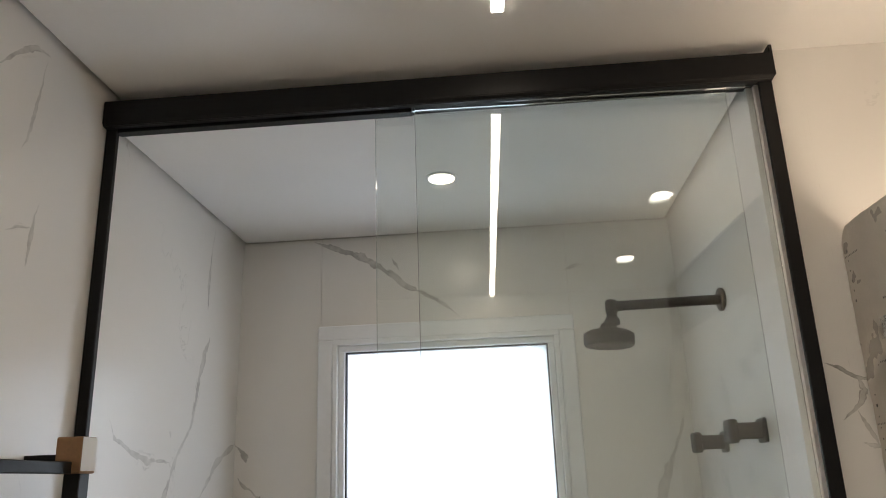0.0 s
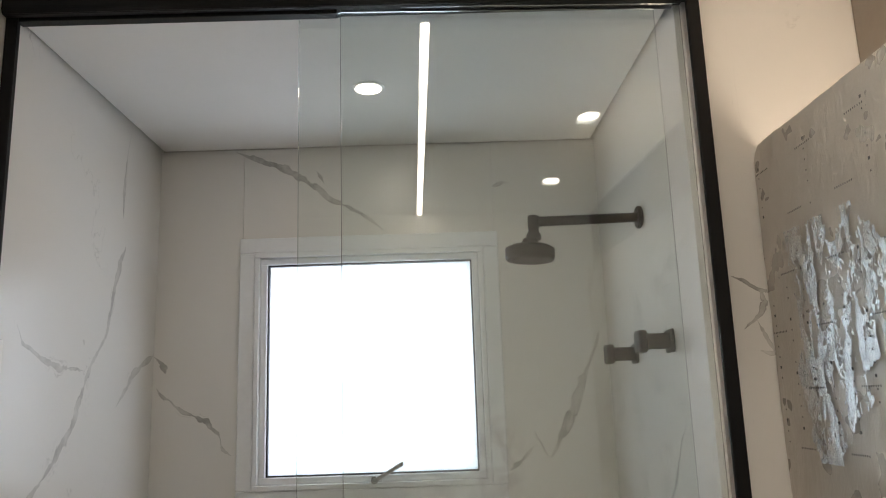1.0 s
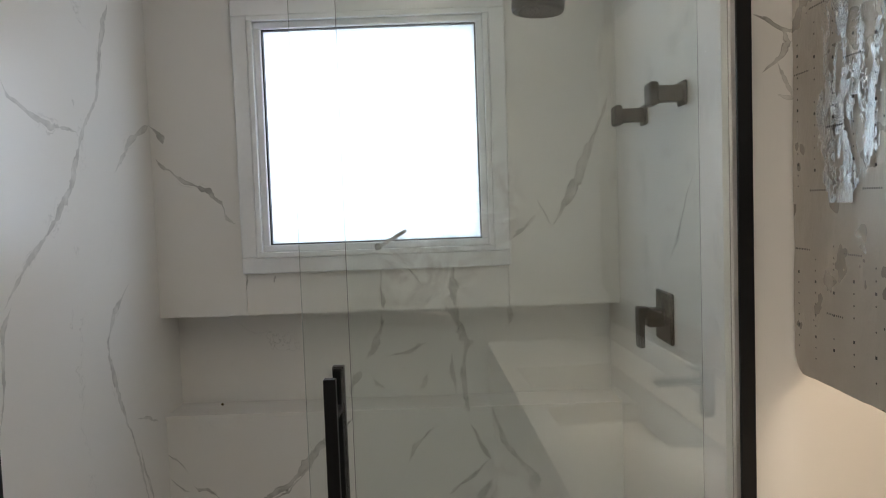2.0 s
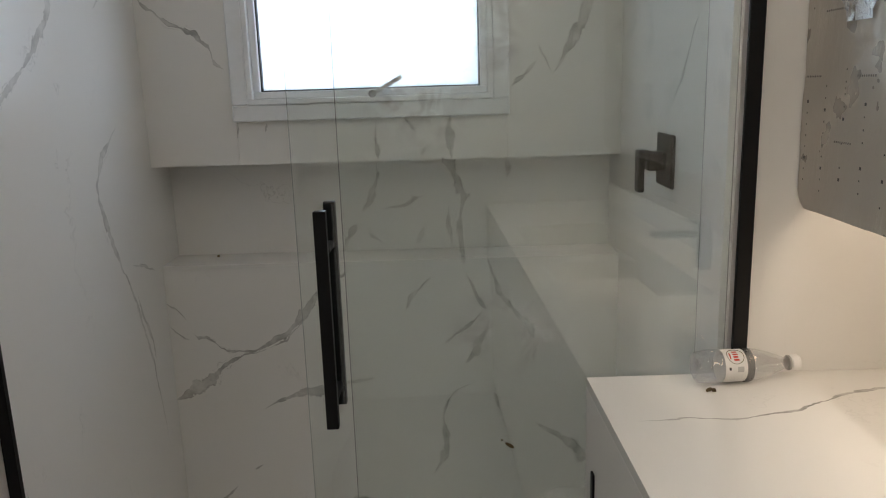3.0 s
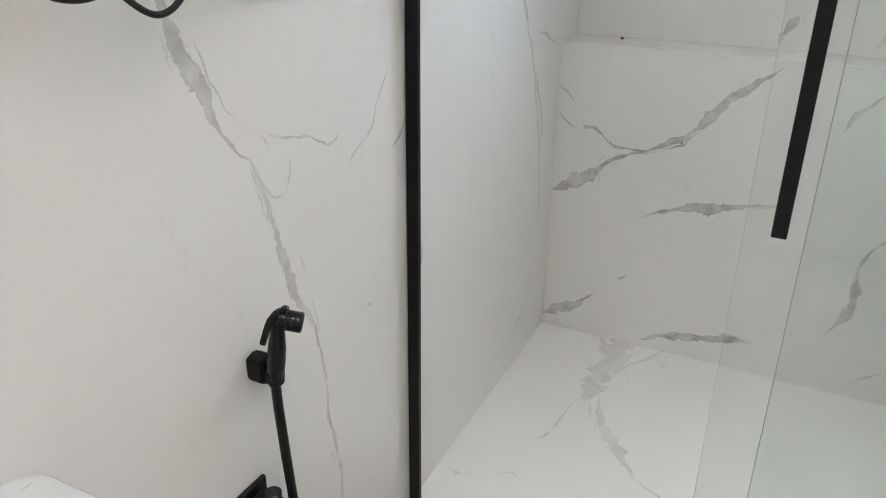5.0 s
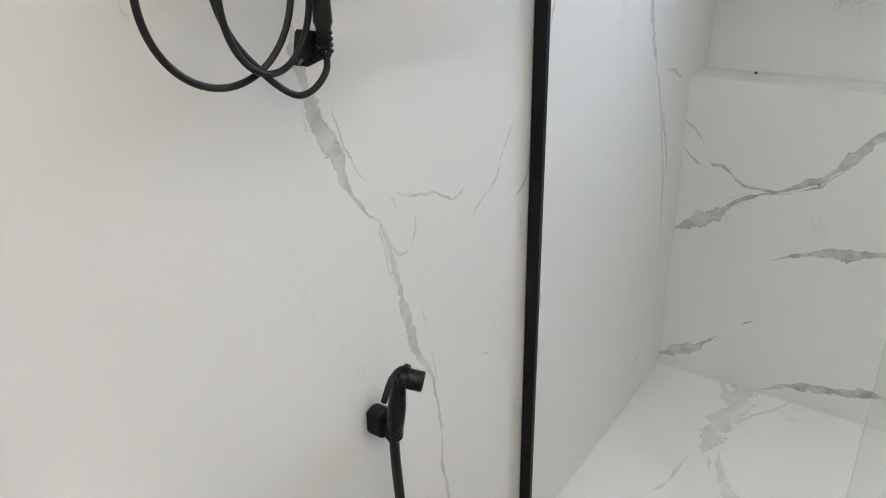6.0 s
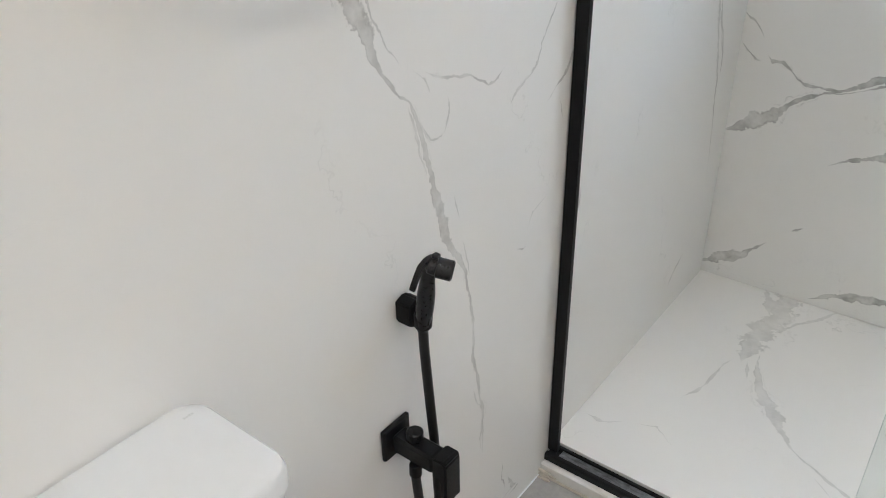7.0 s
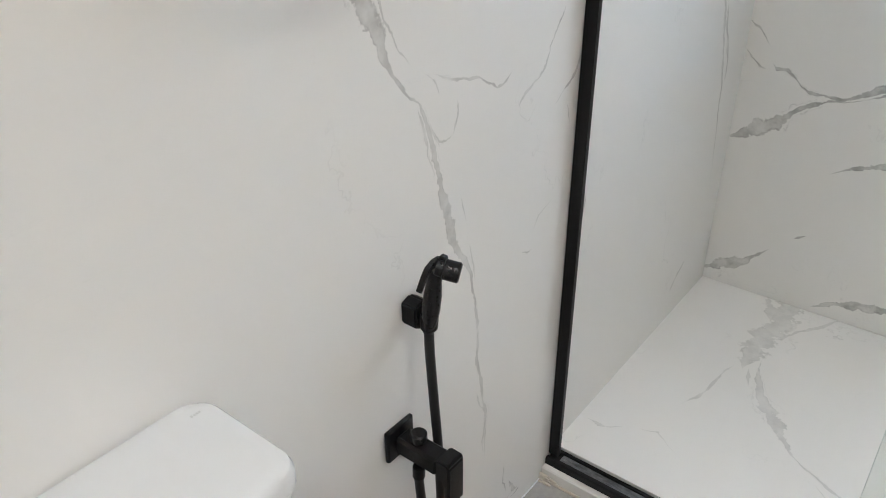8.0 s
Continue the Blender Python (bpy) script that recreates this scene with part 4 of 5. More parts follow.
BODY = [(0.008, 0.012), (0.0, 0.022), (0.005, 0.029), (0.018, 0.0315), (0.030, 0.0315), (0.036, 0.0302), (0.042, 0.0315), (0.047, 0.0315), (0.050, 0.0298), (0.091, 0.0298),
        (0.094, 0.0315), (0.099, 0.0300), (0.104, 0.0312), (0.118, 0.0292), (0.140, 0.0235), (0.160, 0.0165), (0.172, 0.0118), (0.180, 0.0112)]
bm = along_bottle(BODY, 40)
_m, _ = along(BO, BO + BDIR)
_inv = _m.inverted()
for v in bm.verts:
    q = _inv @ v.co
    if q.z < 0.028:                      # five feet pressed into the base
        d = 1 - 0.20 * (0.5 + 0.5 * math.cos(5 * math.atan2(q.y, q.x))) ** 3 * (1 - q.z / 0.028)
        v.co = _m @ Vector((q.x * d, q.y * d, q.z))
part("body", bm, M_PET, bot)
# Dark tint that imitates the black jamb refracted in the clear plastic.
M_JAMB_TINT = Net("refracted_jamb_tint").set(Base_Color=rgb(0.16, 0.16, 0.16), Roughness=0.15, Alpha=0.55)
lab = part("label", along_bottle([(0.0500, 0.0301), (0.051, 0.0303), (0.090, 0.0303), (0.091, 0.0301)]), M_PAPER, bot, "white paper label with red oval")
part("cap", along_bottle([(0.1845, 0.0125), (0.186, 0.0145), (0.199, 0.0145), (0.202, 0.0125)]), M_PAPER, bot, "white screw cap")
part("refracted_jamb_band", along_bottle([(0.0925, 0.0316), (0.0935, 0.0319), (0.1035, 0.0316), (0.1045, 0.0313)]), M_JAMB_TINT, bot, "dark band painted on for the black jamb refracted in the bottle")
part("neck_ring", along_bottle([(0.1795, 0.0122), (0.180, 0.0142), (0.1835, 0.0142), (0.184, 0.0122)]), M_GREY, bot, "grey collar")


def on_label(u0, u1, a0, a1, material, name, parent, n=8):
    """A printed patch on the label: u along the bottle, a degrees round it."""
    bm = bmesh.new()
    m, _ = along(BO, BO + BDIR)
    rows = [[bm.verts.new(m @ Vector((r * math.cos(radians(a0 + (a1 - a0) * k / n)), r * math.sin(radians(a0 + (a1 - a0) * k / n)), u))) for k in range(n + 1)]
            for u, r in ((u0, 0.0306), (u1, 0.0306))]
    for k in range(n):
        bm.faces.new((rows[0][k], rows[0][k + 1], rows[1][k + 1], rows[1][k]))
    return part(name, bm, material, parent)


# the way on the bottle's round that faces the room and up
def face_angle(dx, dy, dz):
    q = _m.to_3x3().inverted() @ Vector((dx, dy, dz))
    return math.degrees(math.atan2(q.y, q.x))


FACE, LOW = face_angle(0, -0.55, 0.83), face_angle(0, -0.97, 0.1)
oval = [_m @ Vector((0.0305 * math.cos(radians(FACE + 31 * math.sin(a))), 0.0305 * math.sin(radians(FACE + 31 * math.sin(a))), 0.0715 + 0.0155 * math.cos(a))) for a in (2 * math.pi * k / 28 for k in range(29))]
part("oval_outline", tube(oval, 0.0005, 6), M_DIRT, lab)
for k in range(4):
    on_label(0.067, 0.076 + 0.001 * (k % 2), FACE - 20 + k * 11, FACE - 13 + k * 11, M_RED, "red_print", lab, 3)
on_label(0.060, 0.0625, FACE - 12, FACE + 12, M_RED, "red_print", lab, 4)
on_label(0.056, 0.060, LOW - 8, LOW + 2, M_INK, "dark_print", lab, 3)
on_label(0.072, 0.084, LOW - 10, LOW + 10, M_FOAM, "grey_print", lab, 5)
crumb = bmesh.new()
for k in range(4):
    bmesh.ops.create_icosphere(crumb, subdivisions=1, radius=0.0035 + 0.001 * (k % 2), matrix=Matrix.Translation((1.352 + 0.004 * k, 1.545 + 0.003 * (k % 3), ZT + 0.0028)))
solid("crumb", crumb, M_DIRT, "small brown flake of dirt on the marble top", "dirt", kind="stuff")

# ---------------------------------------------------------------- mirror in its film
mir = thing("wall_mirror", (1.6, 0.95, 1.18), "backlit wall mirror still wrapped in grey protective film", "mirror")
MY0, MY1, MZ0, MZ1 = 0.30, 1.629, 1.187, 2.112


def rounded(y0, y1, z0, z1, r, n=6):
    out = []
    for cy, cz, a in ((y1 - r, z1 - r, 0), (y0 + r, z1 - r, 90), (y0 + r, z0 + r, 180), (y1 - r, z0 + r, 270)):
        out += [(cy + r * math.cos(radians(a + 90 * k / n)), cz + r * math.sin(radians(a + 90 * k / n))) for k in range(n + 1)]
    return out


part("mirror_glass", prism(rounded(MY0, MY1, MZ0, MZ1, 0.035), "x", 1.531, 1.537), M_MIRROR, mir)
part("backing_board", prism(rounded(MY0 + 0.004, MY1 - 0.004, MZ0 + 0.004, MZ1 - 0.004, 0.035), "x", 1.5375, 1.552), M_FOAM, mir)
part("carcass", box((1.5525, MY0 + 0.12, MZ0 + 0.12), (XV - 0.0005, MY1 - 0.12, MZ1 - 0.12), 0.002), M_WHITE, mir)
for tape, lo, hi in ((M_HALO_TOP, (1.58, MY0 + 0.14, MZ1 - 0.1195), (1.71, MY1 - 0.14, MZ1 - 0.1175)), (M_HALO_LOW, (1.58, MY0 + 0.14, MZ0 + 0.1175), (1.71, MY1 - 0.14, MZ0 + 0.1195)),
                     (M_HALO, (1.58, MY1 - 0.1195, MZ0 + 0.14), (1.71, MY1 - 0.1175, MZ1 - 0.14))):
    part("led_tape", box(lo, hi), tape, mir, "warm glowing tape", smooth=False)


def film_sheet(y0, y1, z0, z1, x, ny, nz, amp, keep, freq, snap=0.0):
    """A wrinkled sheet that hangs in front of the glass; keep(u, v) says how far it bulges."""
    bm = bmesh.new()
    grid = []
    for j in range(nz + 1):
        row = []
        for i in range(ny + 1):
            y, z = y0 + (y1 - y0) * i / ny, z0 + (z1 - z0) * j / nz
            k = keep(y, z)
            if k < 0 and snap:          # pull the corner points onto the rounded outline
                cy, cz = min(max(y, y0 + snap), y1 - snap), min(max(z, z0 + snap), z1 - snap)
                d = math.hypot(y - cy, z - cz)
                y, z, k = cy + (y - cy) * snap / d, cz + (z - cz) * snap / d, 0.3
            fold = noise.fractal(Vector((y * freq, z * freq * 0.45, 3.1)), 0.8, 2.1, 4) + 0.6 * abs(noise.noise(Vector((y * freq * 2.3 + z * 9, z * freq * 0.5, 8.2))))
            row.append(bm.verts.new((x - 0.0008 - abs(amp * fold) * max(k, 0.0), y, z)) if k > -0.5 else None)
        grid.append(row)
    for j in range(nz):
        for i in range(ny):
            q = (grid[j][i], grid[j][i + 1], grid[j + 1][i + 1], grid[j + 1][i])
            if all(q):
                bm.faces.new(q)
    bmesh.ops.delete(bm, geom=[v for v in bm.verts if not v.link_faces], context="VERTS")
    return bm


def taut(y, z):
    """Rounded outline of the film."""
    r = 0.04
    dy, dz = max(MY0 + r - y, y - (MY1 - r), 0), max(MZ0 + r - z, z - (MZ1 - r), 0)
    return 1.0 if math.hypot(dy, dz) <= r + 0.001 else -1.0


def crumpled(y, z):
    """The loose part: an uneven patch that narrows downwards."""
    t = (z - 1.50) / 0.42
    if not 0 <= t <= 1:
        return -1.0
    edge = 1.492 + 0.09 * math.sin(1.9 * t) - 0.05 * t * t + 0.02 * noise.noise(Vector((z * 40, 1.7, 0)))
    near = 1.41 - 0.34 * t + 0.04 * noise.noise(Vector((z * 24, 5.1, 0)))
    holes = noise.noise(Vector((y * 16, z * 6, 2.0))) > 0.40 - 0.45 * max(t - 0.72, 0.0)
    return -1.0 if y > edge or y < near or holes else 1.0


part("film", film_sheet(MY0 + 0.001, MY1 - 0.001, MZ0 + 0.001, MZ1 - 0.001, 1.5302, 130, 96, 0.0034, taut, 11.0, 0.038), M_FILM, mir, "grey plastic film with printed marks")
part("loose_film", film_sheet(0.98, 1.58, 1.48, 1.93, 1.527, 130, 96, 0.005, crumpled, 34.0), M_LOOSE, mir, "crumpled shiny loose film")
bm = bmesh.new()
rnd = random.Random(4)
for col in range(14):
    y, top = 1.60 - col * 0.062, 2.06 - 0.11 * (col % 3)
    for k in range(44):
        z = top - k * 0.0195
        if (k // 7 + col) % 3 != 1 and rnd.random() < 0.9 and z > MZ0 + 0.04:
            s = 0.0014 + 0.0011 * (k % 5 == 0)
            box((1.5232, y - s, z - s), (1.5236, y + s, z + s), bm=bm)
for row in range(8):
    z = 2.05 - row * 0.105
    for k in range(130):
        if (k // 9 + row) % 3 == 0 and z > MZ0 + 0.04:
            y = 1.61 - k * 0.0062
            box((1.5232, y - 0.0011, z - 0.0016), (1.5236, y + 0.0011, z + 0.0016), bm=bm)
tagged(part("printed_marks", bm, M_INK, mir, smooth=False), kind="stuff")

# ---------------------------------------------------------------- towel warmer on the left wall
tw = thing("towel_warmer", (0.05, 1.2, 1.24), "black square-tube towel warmer on the wall", "towel rail")
TY, TZ0, TZ1, TYN = 1.462, 1.236, 1.752, 1.0
for y in (TY, TYN):
    part("upright", box((0.082, y - 0.016, TZ0), (0.112, y + 0.016, TZ1), 0.0015), M_BLACK, tw)
    for z in (1.270, 1.722):
        part("wall_bracket", box((0.0005, y - 0.008, z - 0.008), (0.0815, y + 0.008, z + 0.008), 0.001), M_BLACK, tw)
for k in range(5):
    z = 1.292 + k * 0.1035
    part("bar", box((0.088, TYN + 0.0165, z - 0.010), (0.106, TY - 0.0165, z + 0.010), 0.0015), M_BLACK, tw)
part("control_box", box((0.066, 1.002, 1.277), (0.0815, 1.029, 1.307), 0.003), M_NAVY, tw, "dark blue switch box")
card = thing("corner_protector", (0.097, TY, 1.70), "brown cardboard corner protector over the rail end", "packaging")
part("cardboard", box((0.074, TY - 0.034, 1.696), (0.122, TY + 0.014, 1.758), 0.002), M_CARD, card)
part("tape", box((0.1223, TY - 0.034, 1.700), (0.1229, TY + 0.013, 1.757)), M_PAPER, card, "white paper side", smooth=False)

# cable, plug and tag
cab = thing("power_cable", (0.06, 1.0, 1.25), "coiled black power cable with plug, hung from the rail", "cable")


def loop_points(cy, cz, ry, rz, x, a0, a1, n=16, drift=0.0):
    return [(x + drift * k / n, cy + ry * math.cos(radians(a0 + (a1 - a0) * k / n)), cz + rz * math.sin(radians(a0 + (a1 - a0) * k / n))) for k in range(n + 1)]


CABLE = [(0.07, 1.037, 1.290)] + loop_points(0.926, 1.253, 0.090, 0.089, 0.052, 30, -250, 20, 0.012) + loop_points(0.974, 1.246, 0.059, 0.077, 0.068, 110, 395, 18, -0.008)
part("cord", tube(CABLE, 0.0035), M_RUBBER, cab)
part("cord", tube([(0.075, 1.035, 1.19), (0.077, 1.033, 1.165), (0.074, 1.014, 1.147), (0.068, 0.992, 1.146), (0.062, 0.960, 1.172), (0.060, 0.925, 1.215), (0.058, 0.915, 1.27), (0.06, 0.945, 1.33)], 0.0035), M_RUBBER, cab)
plug = part("plug", lathe([(0, 0.005), (0.004, 0.007), (0.03, 0.0078), (0.036, 0.0098), (0.06, 0.009), (0.064, 0.006)], (0.076, 1.034, 1.176), (0.074, 1.032, 1.9), 16), M_RUBBER, cab)
for k in range(4):
    part("grip_ring", lathe([(0, 0.0078), (0.001, 0.0090), (0.003, 0.0090), (0.004, 0.0078)], (0.076, 1.034, 1.181 + 0.006 * k), (0.074, 1.032, 1.9), 16), M_BLACKG, plug)
part("plug_head", prism([(1.018, 1.168), (1.050, 1.174), (1.058, 1.196), (1.026, 1.204)], "x", 0.042, 0.066, 0.002), M_BLACKG, cab)
for k in range(2):
    part("prong", rod((0.050 + 0.008 * k, 1.019, 1.176), (0.050 + 0.008 * k, 1.012, 1.172), 0.0022, seg=10), M_STEEL, cab)
tag = part("tag", prism([(0.934, 1.252), (0.959, 1.249), (0.954, 1.318), (0.926, 1.318)], "x", 0.084, 0.0846), M_YELLOW, cab, "yellow warning tag with black print", smooth=False)
for k in range(5):
    y = 0.938 + 0.0040 * k
    part("print_line", box((0.0848, y - 0.0008, 1.254), (0.0851, y + 0.0008, 1.300)), M_INK, tag, smooth=False)

cab.location = cab.location + Vector((0, -0.017, -0.004))

# ---------------------------------------------------------------- bidet spray
bid = thing("bidet_spray", (0.05, 1.117, 0.6), "matt black hand bidet spray in its wall holder", "bidet spray")
part("holder", prism([(1.122, 0.610), (1.141, 0.600), (1.158, 0.610), (1.158, 0.640), (1.141, 0.651), (1.122, 0.644)], "x", 0.0005, 0.030, 0.003), M_BLACK, bid)
part("clip", lathe([(0, 0.0105), (0.003, 0.0128), (0.022, 0.0138), (0.026, 0.012)], (0.044, 1.134, 0.610), (0.052, 1.135, 0.9), 20), M_BLACK, bid)
part("grip", lathe([(0, 0.0085), (0.012, 0.0105), (0.040, 0.0132), (0.066, 0.0130), (0.090, 0.0106), (0.110, 0.0098), (0.118, 0.007)], (0.045, 1.131, 0.608), (0.060, 1.134, 0.728), 20), M_BLACKG, bid)
nz = part("nozzle", lathe([(0, 0.008), (0.004, 0.0125), (0.014, 0.0125), (0.015, 0.0148), (0.036, 0.0148), (0.038, 0.0125), (0.034, 0.010)], (0.056, 1.132, 0.7215), (0.105, 1.159, 0.709), 22), M_BLACKG, bid)
for k in range(5):
    a = 2 * math.pi * k / 5
    part("jet", rod((0.0842 + 0.002 * math.cos(a), 1.1467 - 0.004 * math.cos(a), 0.7140 + 0.005 * math.sin(a)), (0.0857 + 0.002 * math.cos(a), 1.1475 - 0.004 * math.cos(a), 0.7136 + 0.005 * math.sin(a)), 0.001, 0.0002, 8), M_FOAM, nz)
part("trigger", prism([(1.094, 0.7000), (1.0975, 0.6975), (1.109, 0.7135), (1.120, 0.7245), (1.130, 0.7285), (1.142, 0.7290), (1.142, 0.7335), (1.128, 0.7340), (1.114, 0.7285), (1.106, 0.719)], "x", 0.055, 0.064, 0.001), M_BLACKG, bid)
part("catch", box((0.062, 1.135, 0.7320), (0.072, 1.145, 0.7385), 0.0015), M_BLACKG, bid)
part("hose", tube([(0.045, 1.132, 0.612), (0.047, 1.131, 0.570), (0.054, 1.130, 0.48), (0.060, 1.130, 0.40), (0.064, 1.129, 0.32), (0.067, 1.129, 0.2), (0.068, 1.128, 0.10), (0.067, 1.121, 0.05),
                   (0.066, 1.112, 0.05), (0.064, 1.104, 0.10), (0.061, 1.096, 0.22), (0.057, 1.089, 0.32), (0.056, 1.086, 0.37)], 0.0075), M_RUBBER, bid)
va = thing("angle_valve", (0.04, 1.1, 0.4), "matt black square angle valve with lever", "valve")
part("rosette", box((0.0005, 1.070, 0.370), (0.010, 1.132, 0.432), 0.003), M_BLACK, va)
part("body", box((0.0105, 1.084, 0.384), (0.092, 1.118, 0.418), 0.005), M_BLACK, va)
part("knob", lathe([(0, 0.010), (0.006, 0.010), (0.007, 0.0135), (0.018, 0.0135), (0.020, 0.011)], (0.046, 1.101, 0.417), (0.046, 1.101, 0.9), 20), M_BLACKG, va)
part("outlet", rod((0.056, 1.088, 0.384), (0.056, 1.087, 0.362), 0.010), M_BLACK, va)
part("lever", prism([(0.0925, 0.423), (0.115, 0.423), (0.119, 0.417), (0.119, 0.336), (0.109, 0.336), (0.107, 0.378), (0.104, 0.384), (0.0925, 0.386)], "y", 1.082, 1.120, 0.003), M_BLACK, va)

ph = thing("paper_holder", (0.05, 0.97, 0.3820), "black square-profile toilet paper holder", "paper holder")
part("rod", box((0.062, 0.80, 0.3500), (0.076, 0.984, 0.3640), 0.002), M_BLACK, ph)
part("stop", box((0.062, 0.970, 0.3645), (0.076, 0.984, 0.3900), 0.002), M_BLACK, ph)
part("arm", box((0.0085, 0.80, 0.3500), (0.0615, 0.814, 0.3640), 0.002), M_BLACK, ph)
part("wall_plate", box((0.0005, 0.79, 0.3380), (0.008, 0.825, 0.3760), 0.002), M_BLACK, ph)

# ---------------------------------------------------------------- toilet
wc = thing("toilet", (0.3, 0.6, ZF), "white glazed toilet with coupled cistern", "toilet")
TK0, TK1, TKX = 0.415, 0.7935, 0.169


def cushion(x0, x1, y0, y1, z0, z1, r, edge, taper=0.0):
    """A box with rounded upright corners and soft rims."""
    bm = bmesh.new()
    rings = []
    for z, s in ((z0, edge * 0.6), (z0 + edge * 0.6, 0.0), (z1 - edge, 0.0), (z1 - edge * 0.4, edge * 0.22), (z1 - edge * 0.1, edge * 0.6), (z1, edge * 1.6)):
        k = taper * (z1 - z) / (z1 - z0)
        rings.append([bm.verts.new((x, y, z)) for x, y in rounded(x0 + 0.0005 + (s if x0 > 0.05 else s * 0.5), x1 - s - k, y0 + s + k, y1 - s - k, r)])
    for a, b in zip(rings, rings[1:]):
        n = len(a)
        for k in range(n):
            bm.faces.new((a[k], a[(k + 1) % n], b[(k + 1) % n], b[k]))
    bm.faces.new(rings[0][::-1])
    bm.faces.new(rings[-1])
    return bm


part("cistern", cushion(0.004, TKX - 0.004, TK0 + 0.004, TK1 - 0.004, 0.33, 0.668, 0.03, 0.006, 0.02), M_CERAMIC, wc)
lid = part("cistern_lid", cushion(0.0005, TKX, TK0, TK1, 0.6695, 0.705, 0.03, 0.012), M_CERAMIC, wc)
part("flush_ring", lathe([(0, 0.0255), (0.003, 0.0265), (0.005, 0.025), (0.005, 0.0205), (0.003, 0.0195)], (0.094, 0.587, 0.7052), (0.094, 0.587, 1), 32), M_BLACK, lid)
part("flush_button", lathe([(0, 0.019), (0.004, 0.019), (0.0055, 0.017)], (0.094, 0.587, 0.7055), (0.094, 0.587, 1), 32), M_BLACKG, lid)
for k in range(4):
    part("maker_mark", box((0.027 + 0.0006 * (k % 2), 0.7600 + k * 0.0032, 0.7052), (0.0305, 0.7622 + k * 0.0032, 0.7055)), M_FOAM, lid, smooth=False)
bowl = bmesh.new()
prof = [(ZF, 0.62), (ZF + 0.03, 0.62), (0.08, 0.62), (0.2, 0.78), (0.30, 1.0), (0.315, 1.0), (0.32, 0.96)]
rings = []
for z, s in prof:
    rings.append([bowl.verts.new((0.34 + 0.27 * s * math.cos(a) * (1.0 if math.cos(a) > 0 else 0.95), 0.605 + 0.178 * s * math.sin(a), z)) for a in (2 * math.pi * k / 32 for k in range(32))])
for a, b in zip(rings, rings[1:]):
    for k in range(32):
        bowl.faces.new((a[k], a[(k + 1) % 32], b[(k + 1) % 32], b[k]))
bowl.faces.new(rings[0][::-1])
bowl.faces.new(rings[-1])
part("bowl", bowl, M_CERAMIC, wc)
seat = bmesh.new()
rings = []
for z, s in ((0.3215, 0.985), (0.324, 1.0), (0.338, 1.0), (0.343, 0.97), (0.344, 0.9)):
    rings.append([seat.verts.new((0.352 + 0.262 * s * math.cos(a), 0.605 + 0.18 * s * math.sin(a), z)) for a in (2 * math.pi * k / 32 for k in range(32))])
for a, b in zip(rings, rings[1:]):
    for k in range(32):
        seat.faces.new((a[k], a[(k + 1) % 32], b[(k + 1) % 32], b[k]))
seat.faces.new(rings[0][::-1])
seat.faces.new(rings[-1])
part("seat_cover", seat, M_CERAMIC, wc)

# ---------------------------------------------------------------- carton on the floor, sealant
ct = thing("carton", (0.2, 1.3, ZF), "flat brown cardboard carton with white shipping labels", "carton")
part("box_body", prism([(0.045, 1.312), (0.30, 1.404), (0.405, 1.115), (0.15, 1.022)], "z", ZF + 0.0005, -0.005, 0.003), M_CARD, ct)
lb = part("shipping_label", prism([(0.046, 1.304), (0.066, 1.322), (0.042, 1.349), (0.058, 1.364), (0.082, 1.378), (0.109, 1.388), (0.172, 1.404), (0.230, 1.413), (0.262, 1.402), (0.285, 1.35), (0.14, 1.29)],
                                "z", -0.0045, -0.0036), M_PAPER, ct, "white label with bar codes and a red ring", smooth=False)
LU, LV = Vector((0.935, 0.355, 0)), Vector((-0.355, 0.935, 0))


def on_carton(u0, u1, v0, v1, name, material=M_INK):
    """A printed mark on the label: u along its long side, v across it."""
    o = Vector((0.06, 1.340, 0))
    q = [o + LU * u + LV * v for u, v in ((u0, v0), (u1, v0), (u1, v1), (u0, v1))]
    part(name, prism([(p.x, p.y) for p in q], "z", -0.0034, -0.0031), material, lb, smooth=False)


rnd = random.Random(11)
for u0, v0, n in ((0.022, 0.012, 16), (0.022, -0.022, 16), (0.105, 0.006, 14)):
    u = u0
    for k in range(n):
        w = rnd.choice((0.0010, 0.0016, 0.0024))
        on_carton(u, u + w, v0, v0 + 0.011, "bar_code")
        u += w + rnd.choice((0.0009, 0.0015))
for u0, u1, v0 in ((0.004, 0.018, 0.004), (0.002, 0.016, 0.000), (-0.002, 0.014, -0.012), (0.034, 0.062, -0.004), (0.036, 0.058, -0.008), (0.075, 0.092, 0.010), (0.075, 0.086, 0.004), (0.108, 0.135, 0.0)):
    on_carton(u0, u1, v0, v0 + 0.0016, "print_line")
for k in range(6):
    on_carton(0.146 + 0.003 * (k % 3), 0.148 + 0.003 * (k % 3), 0.006 + 0.005 * (k // 3), 0.009 + 0.005 * (k // 3), "print_block")
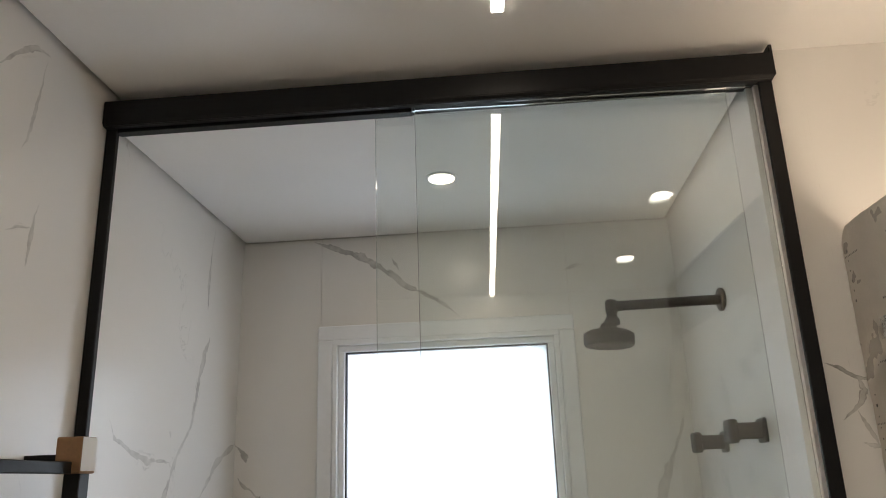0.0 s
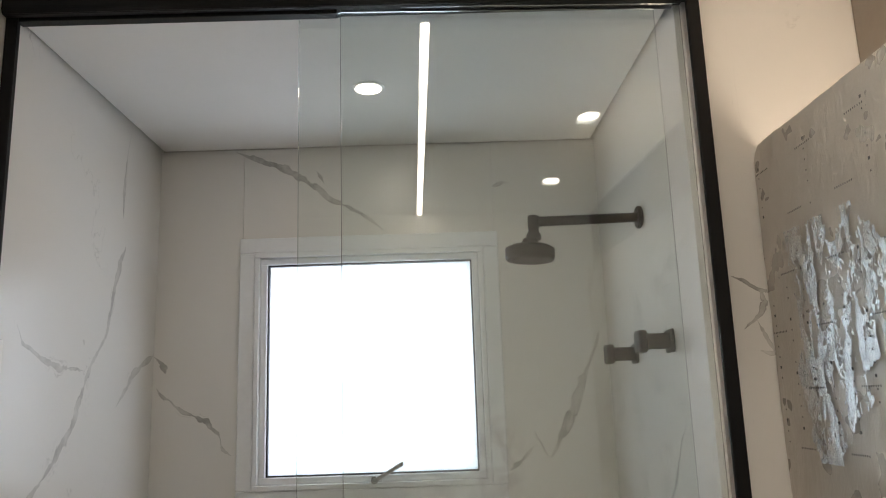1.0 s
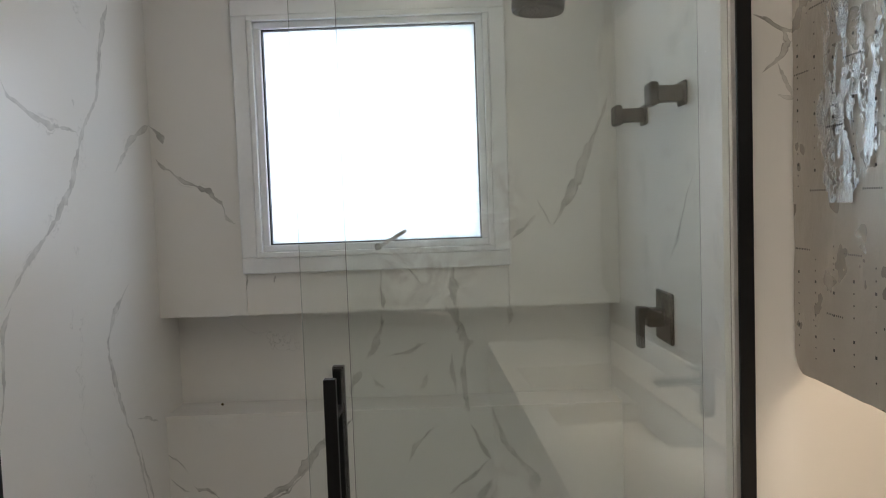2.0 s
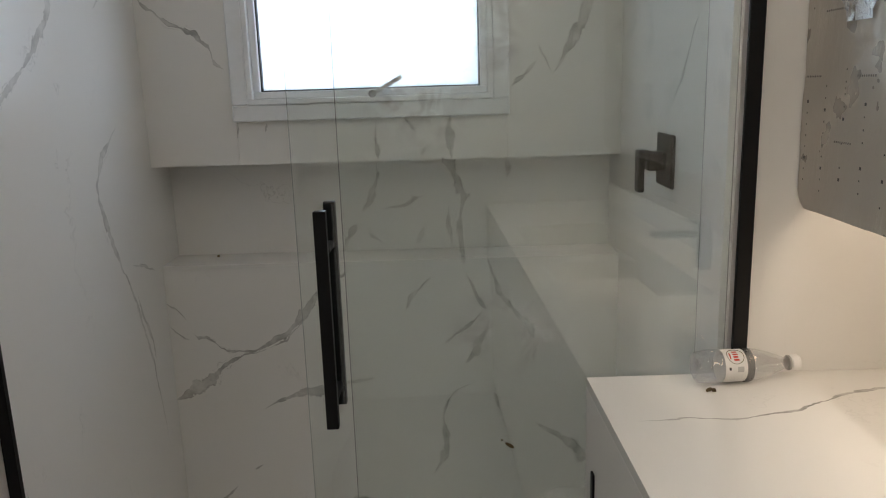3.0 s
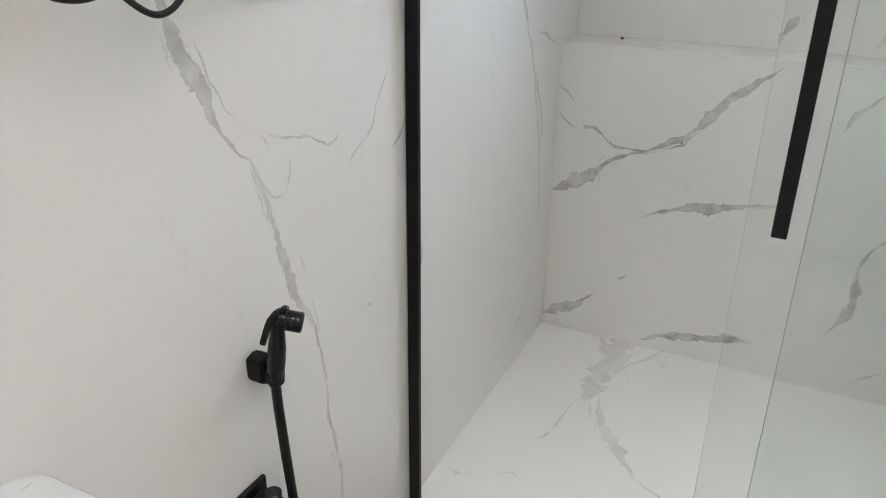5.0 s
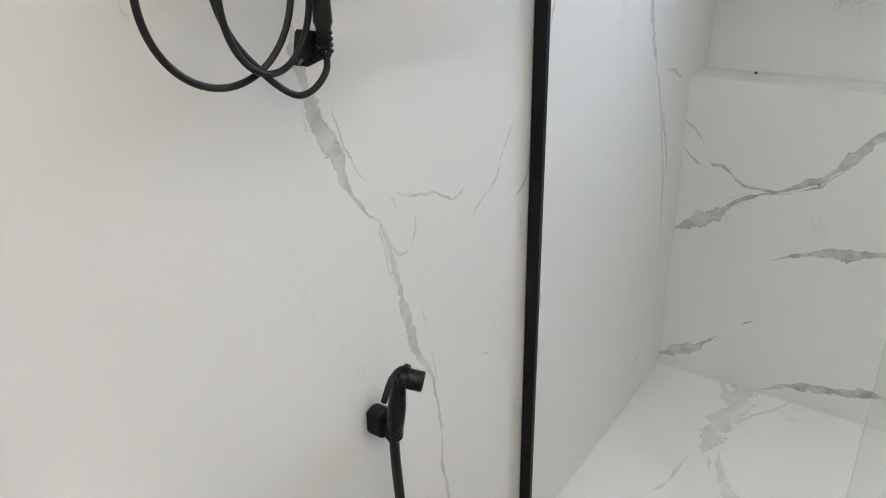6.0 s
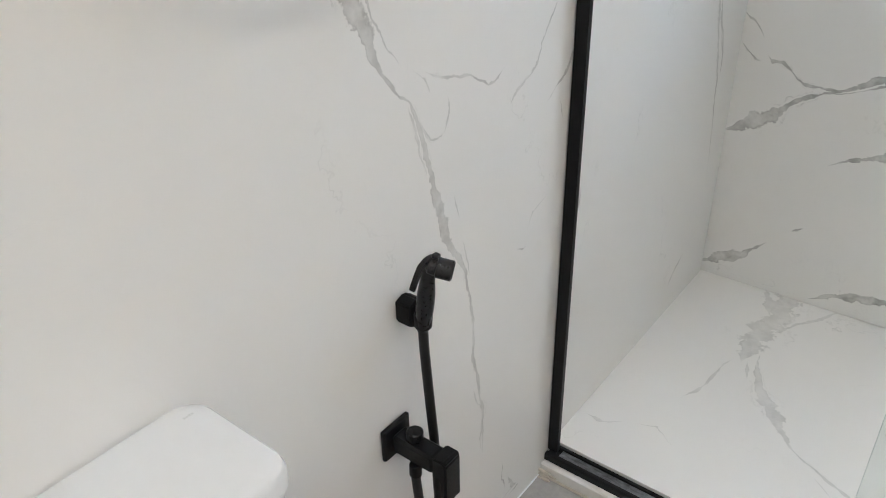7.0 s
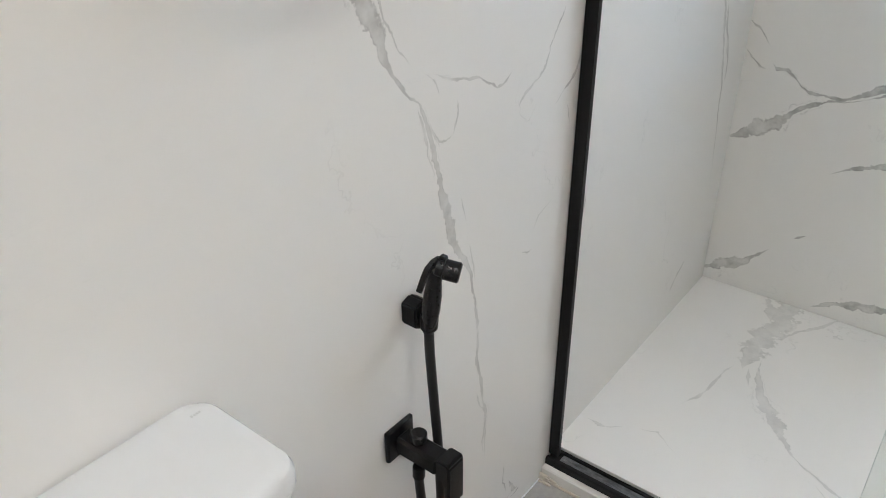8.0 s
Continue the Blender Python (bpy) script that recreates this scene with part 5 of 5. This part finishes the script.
on_carton(0.0705, 0.0713, -0.02, 0.022, "print_line")
ringc = Vector((0.06, 1.340, -0.0035)) + LU * 0.052 - LV * 0.008
part("red_ring", tube([ringc + LU * (0.033 * math.cos(a)) + LV * (0.0165 * math.sin(a)) for a in (2 * math.pi * k / 24 for k in range(25))], 0.0009, 6), M_RED, lb)

bm = box((0.0004, 0.85, ZF), (0.0035, 1.568, ZF + 0.0035), 0.001)
solid("floor_joint", bm, M_WHITE, "narrow white joint between wall and floor", "trim", smooth=False)
bm = bmesh.new()
rnd = random.Random(8)
for k in range(14):
    r = 0.004 + 0.005 * rnd.random()
    bmesh.ops.create_icosphere(bm, subdivisions=2, radius=r, matrix=Matrix.Translation((0.004 + 0.036 * rnd.random() ** 2, 1.5735 - 0.012 * rnd.random(), ZF + 0.001 + 0.016 * rnd.random() ** 2)) @ Matrix.Diagonal((1.8, 0.6, 0.45, 1)))
solid("sealant_smear", bm, M_SEAL, "lumpy beige sealant smeared in the kerb corner", "sealant")
bm = box((0.0005, 1.5685, ZF), (XR, 1.5745, ZF + 0.006), 0.002)
solid("sealant", bm, M_SEAL, "smeared beige sealant along the kerb", "sealant")
bm = bmesh.new()
bmesh.ops.create_icosphere(bm, subdivisions=2, radius=0.5, matrix=Matrix.Translation((0.995, glass_y(0.995) - 0.0012, 0.727)) @ Matrix.Rotation(radians(35), 4, "Y") @ Matrix.Diagonal((0.022, 0.002, 0.008, 1)))
bmesh.ops.create_icosphere(bm, subdivisions=1, radius=0.5, matrix=Matrix.Translation((0.980, glass_y(0.980) - 0.0012, 0.739)) @ Matrix.Diagonal((0.006, 0.002, 0.005, 1)))
solid("dirt_fleck", bm, M_DIRT, "brown smear of dirt stuck on the glass", "dirt", kind="stuff")
bm = bmesh.new()
bmesh.ops.create_icosphere(bm, subdivisions=1, radius=0.005, matrix=Matrix.Translation((0.142, 2.62, NZ0 + 0.003)))
solid("grit", bm, M_DIRT, "dark crumb lying in the niche", "dirt", kind="stuff")
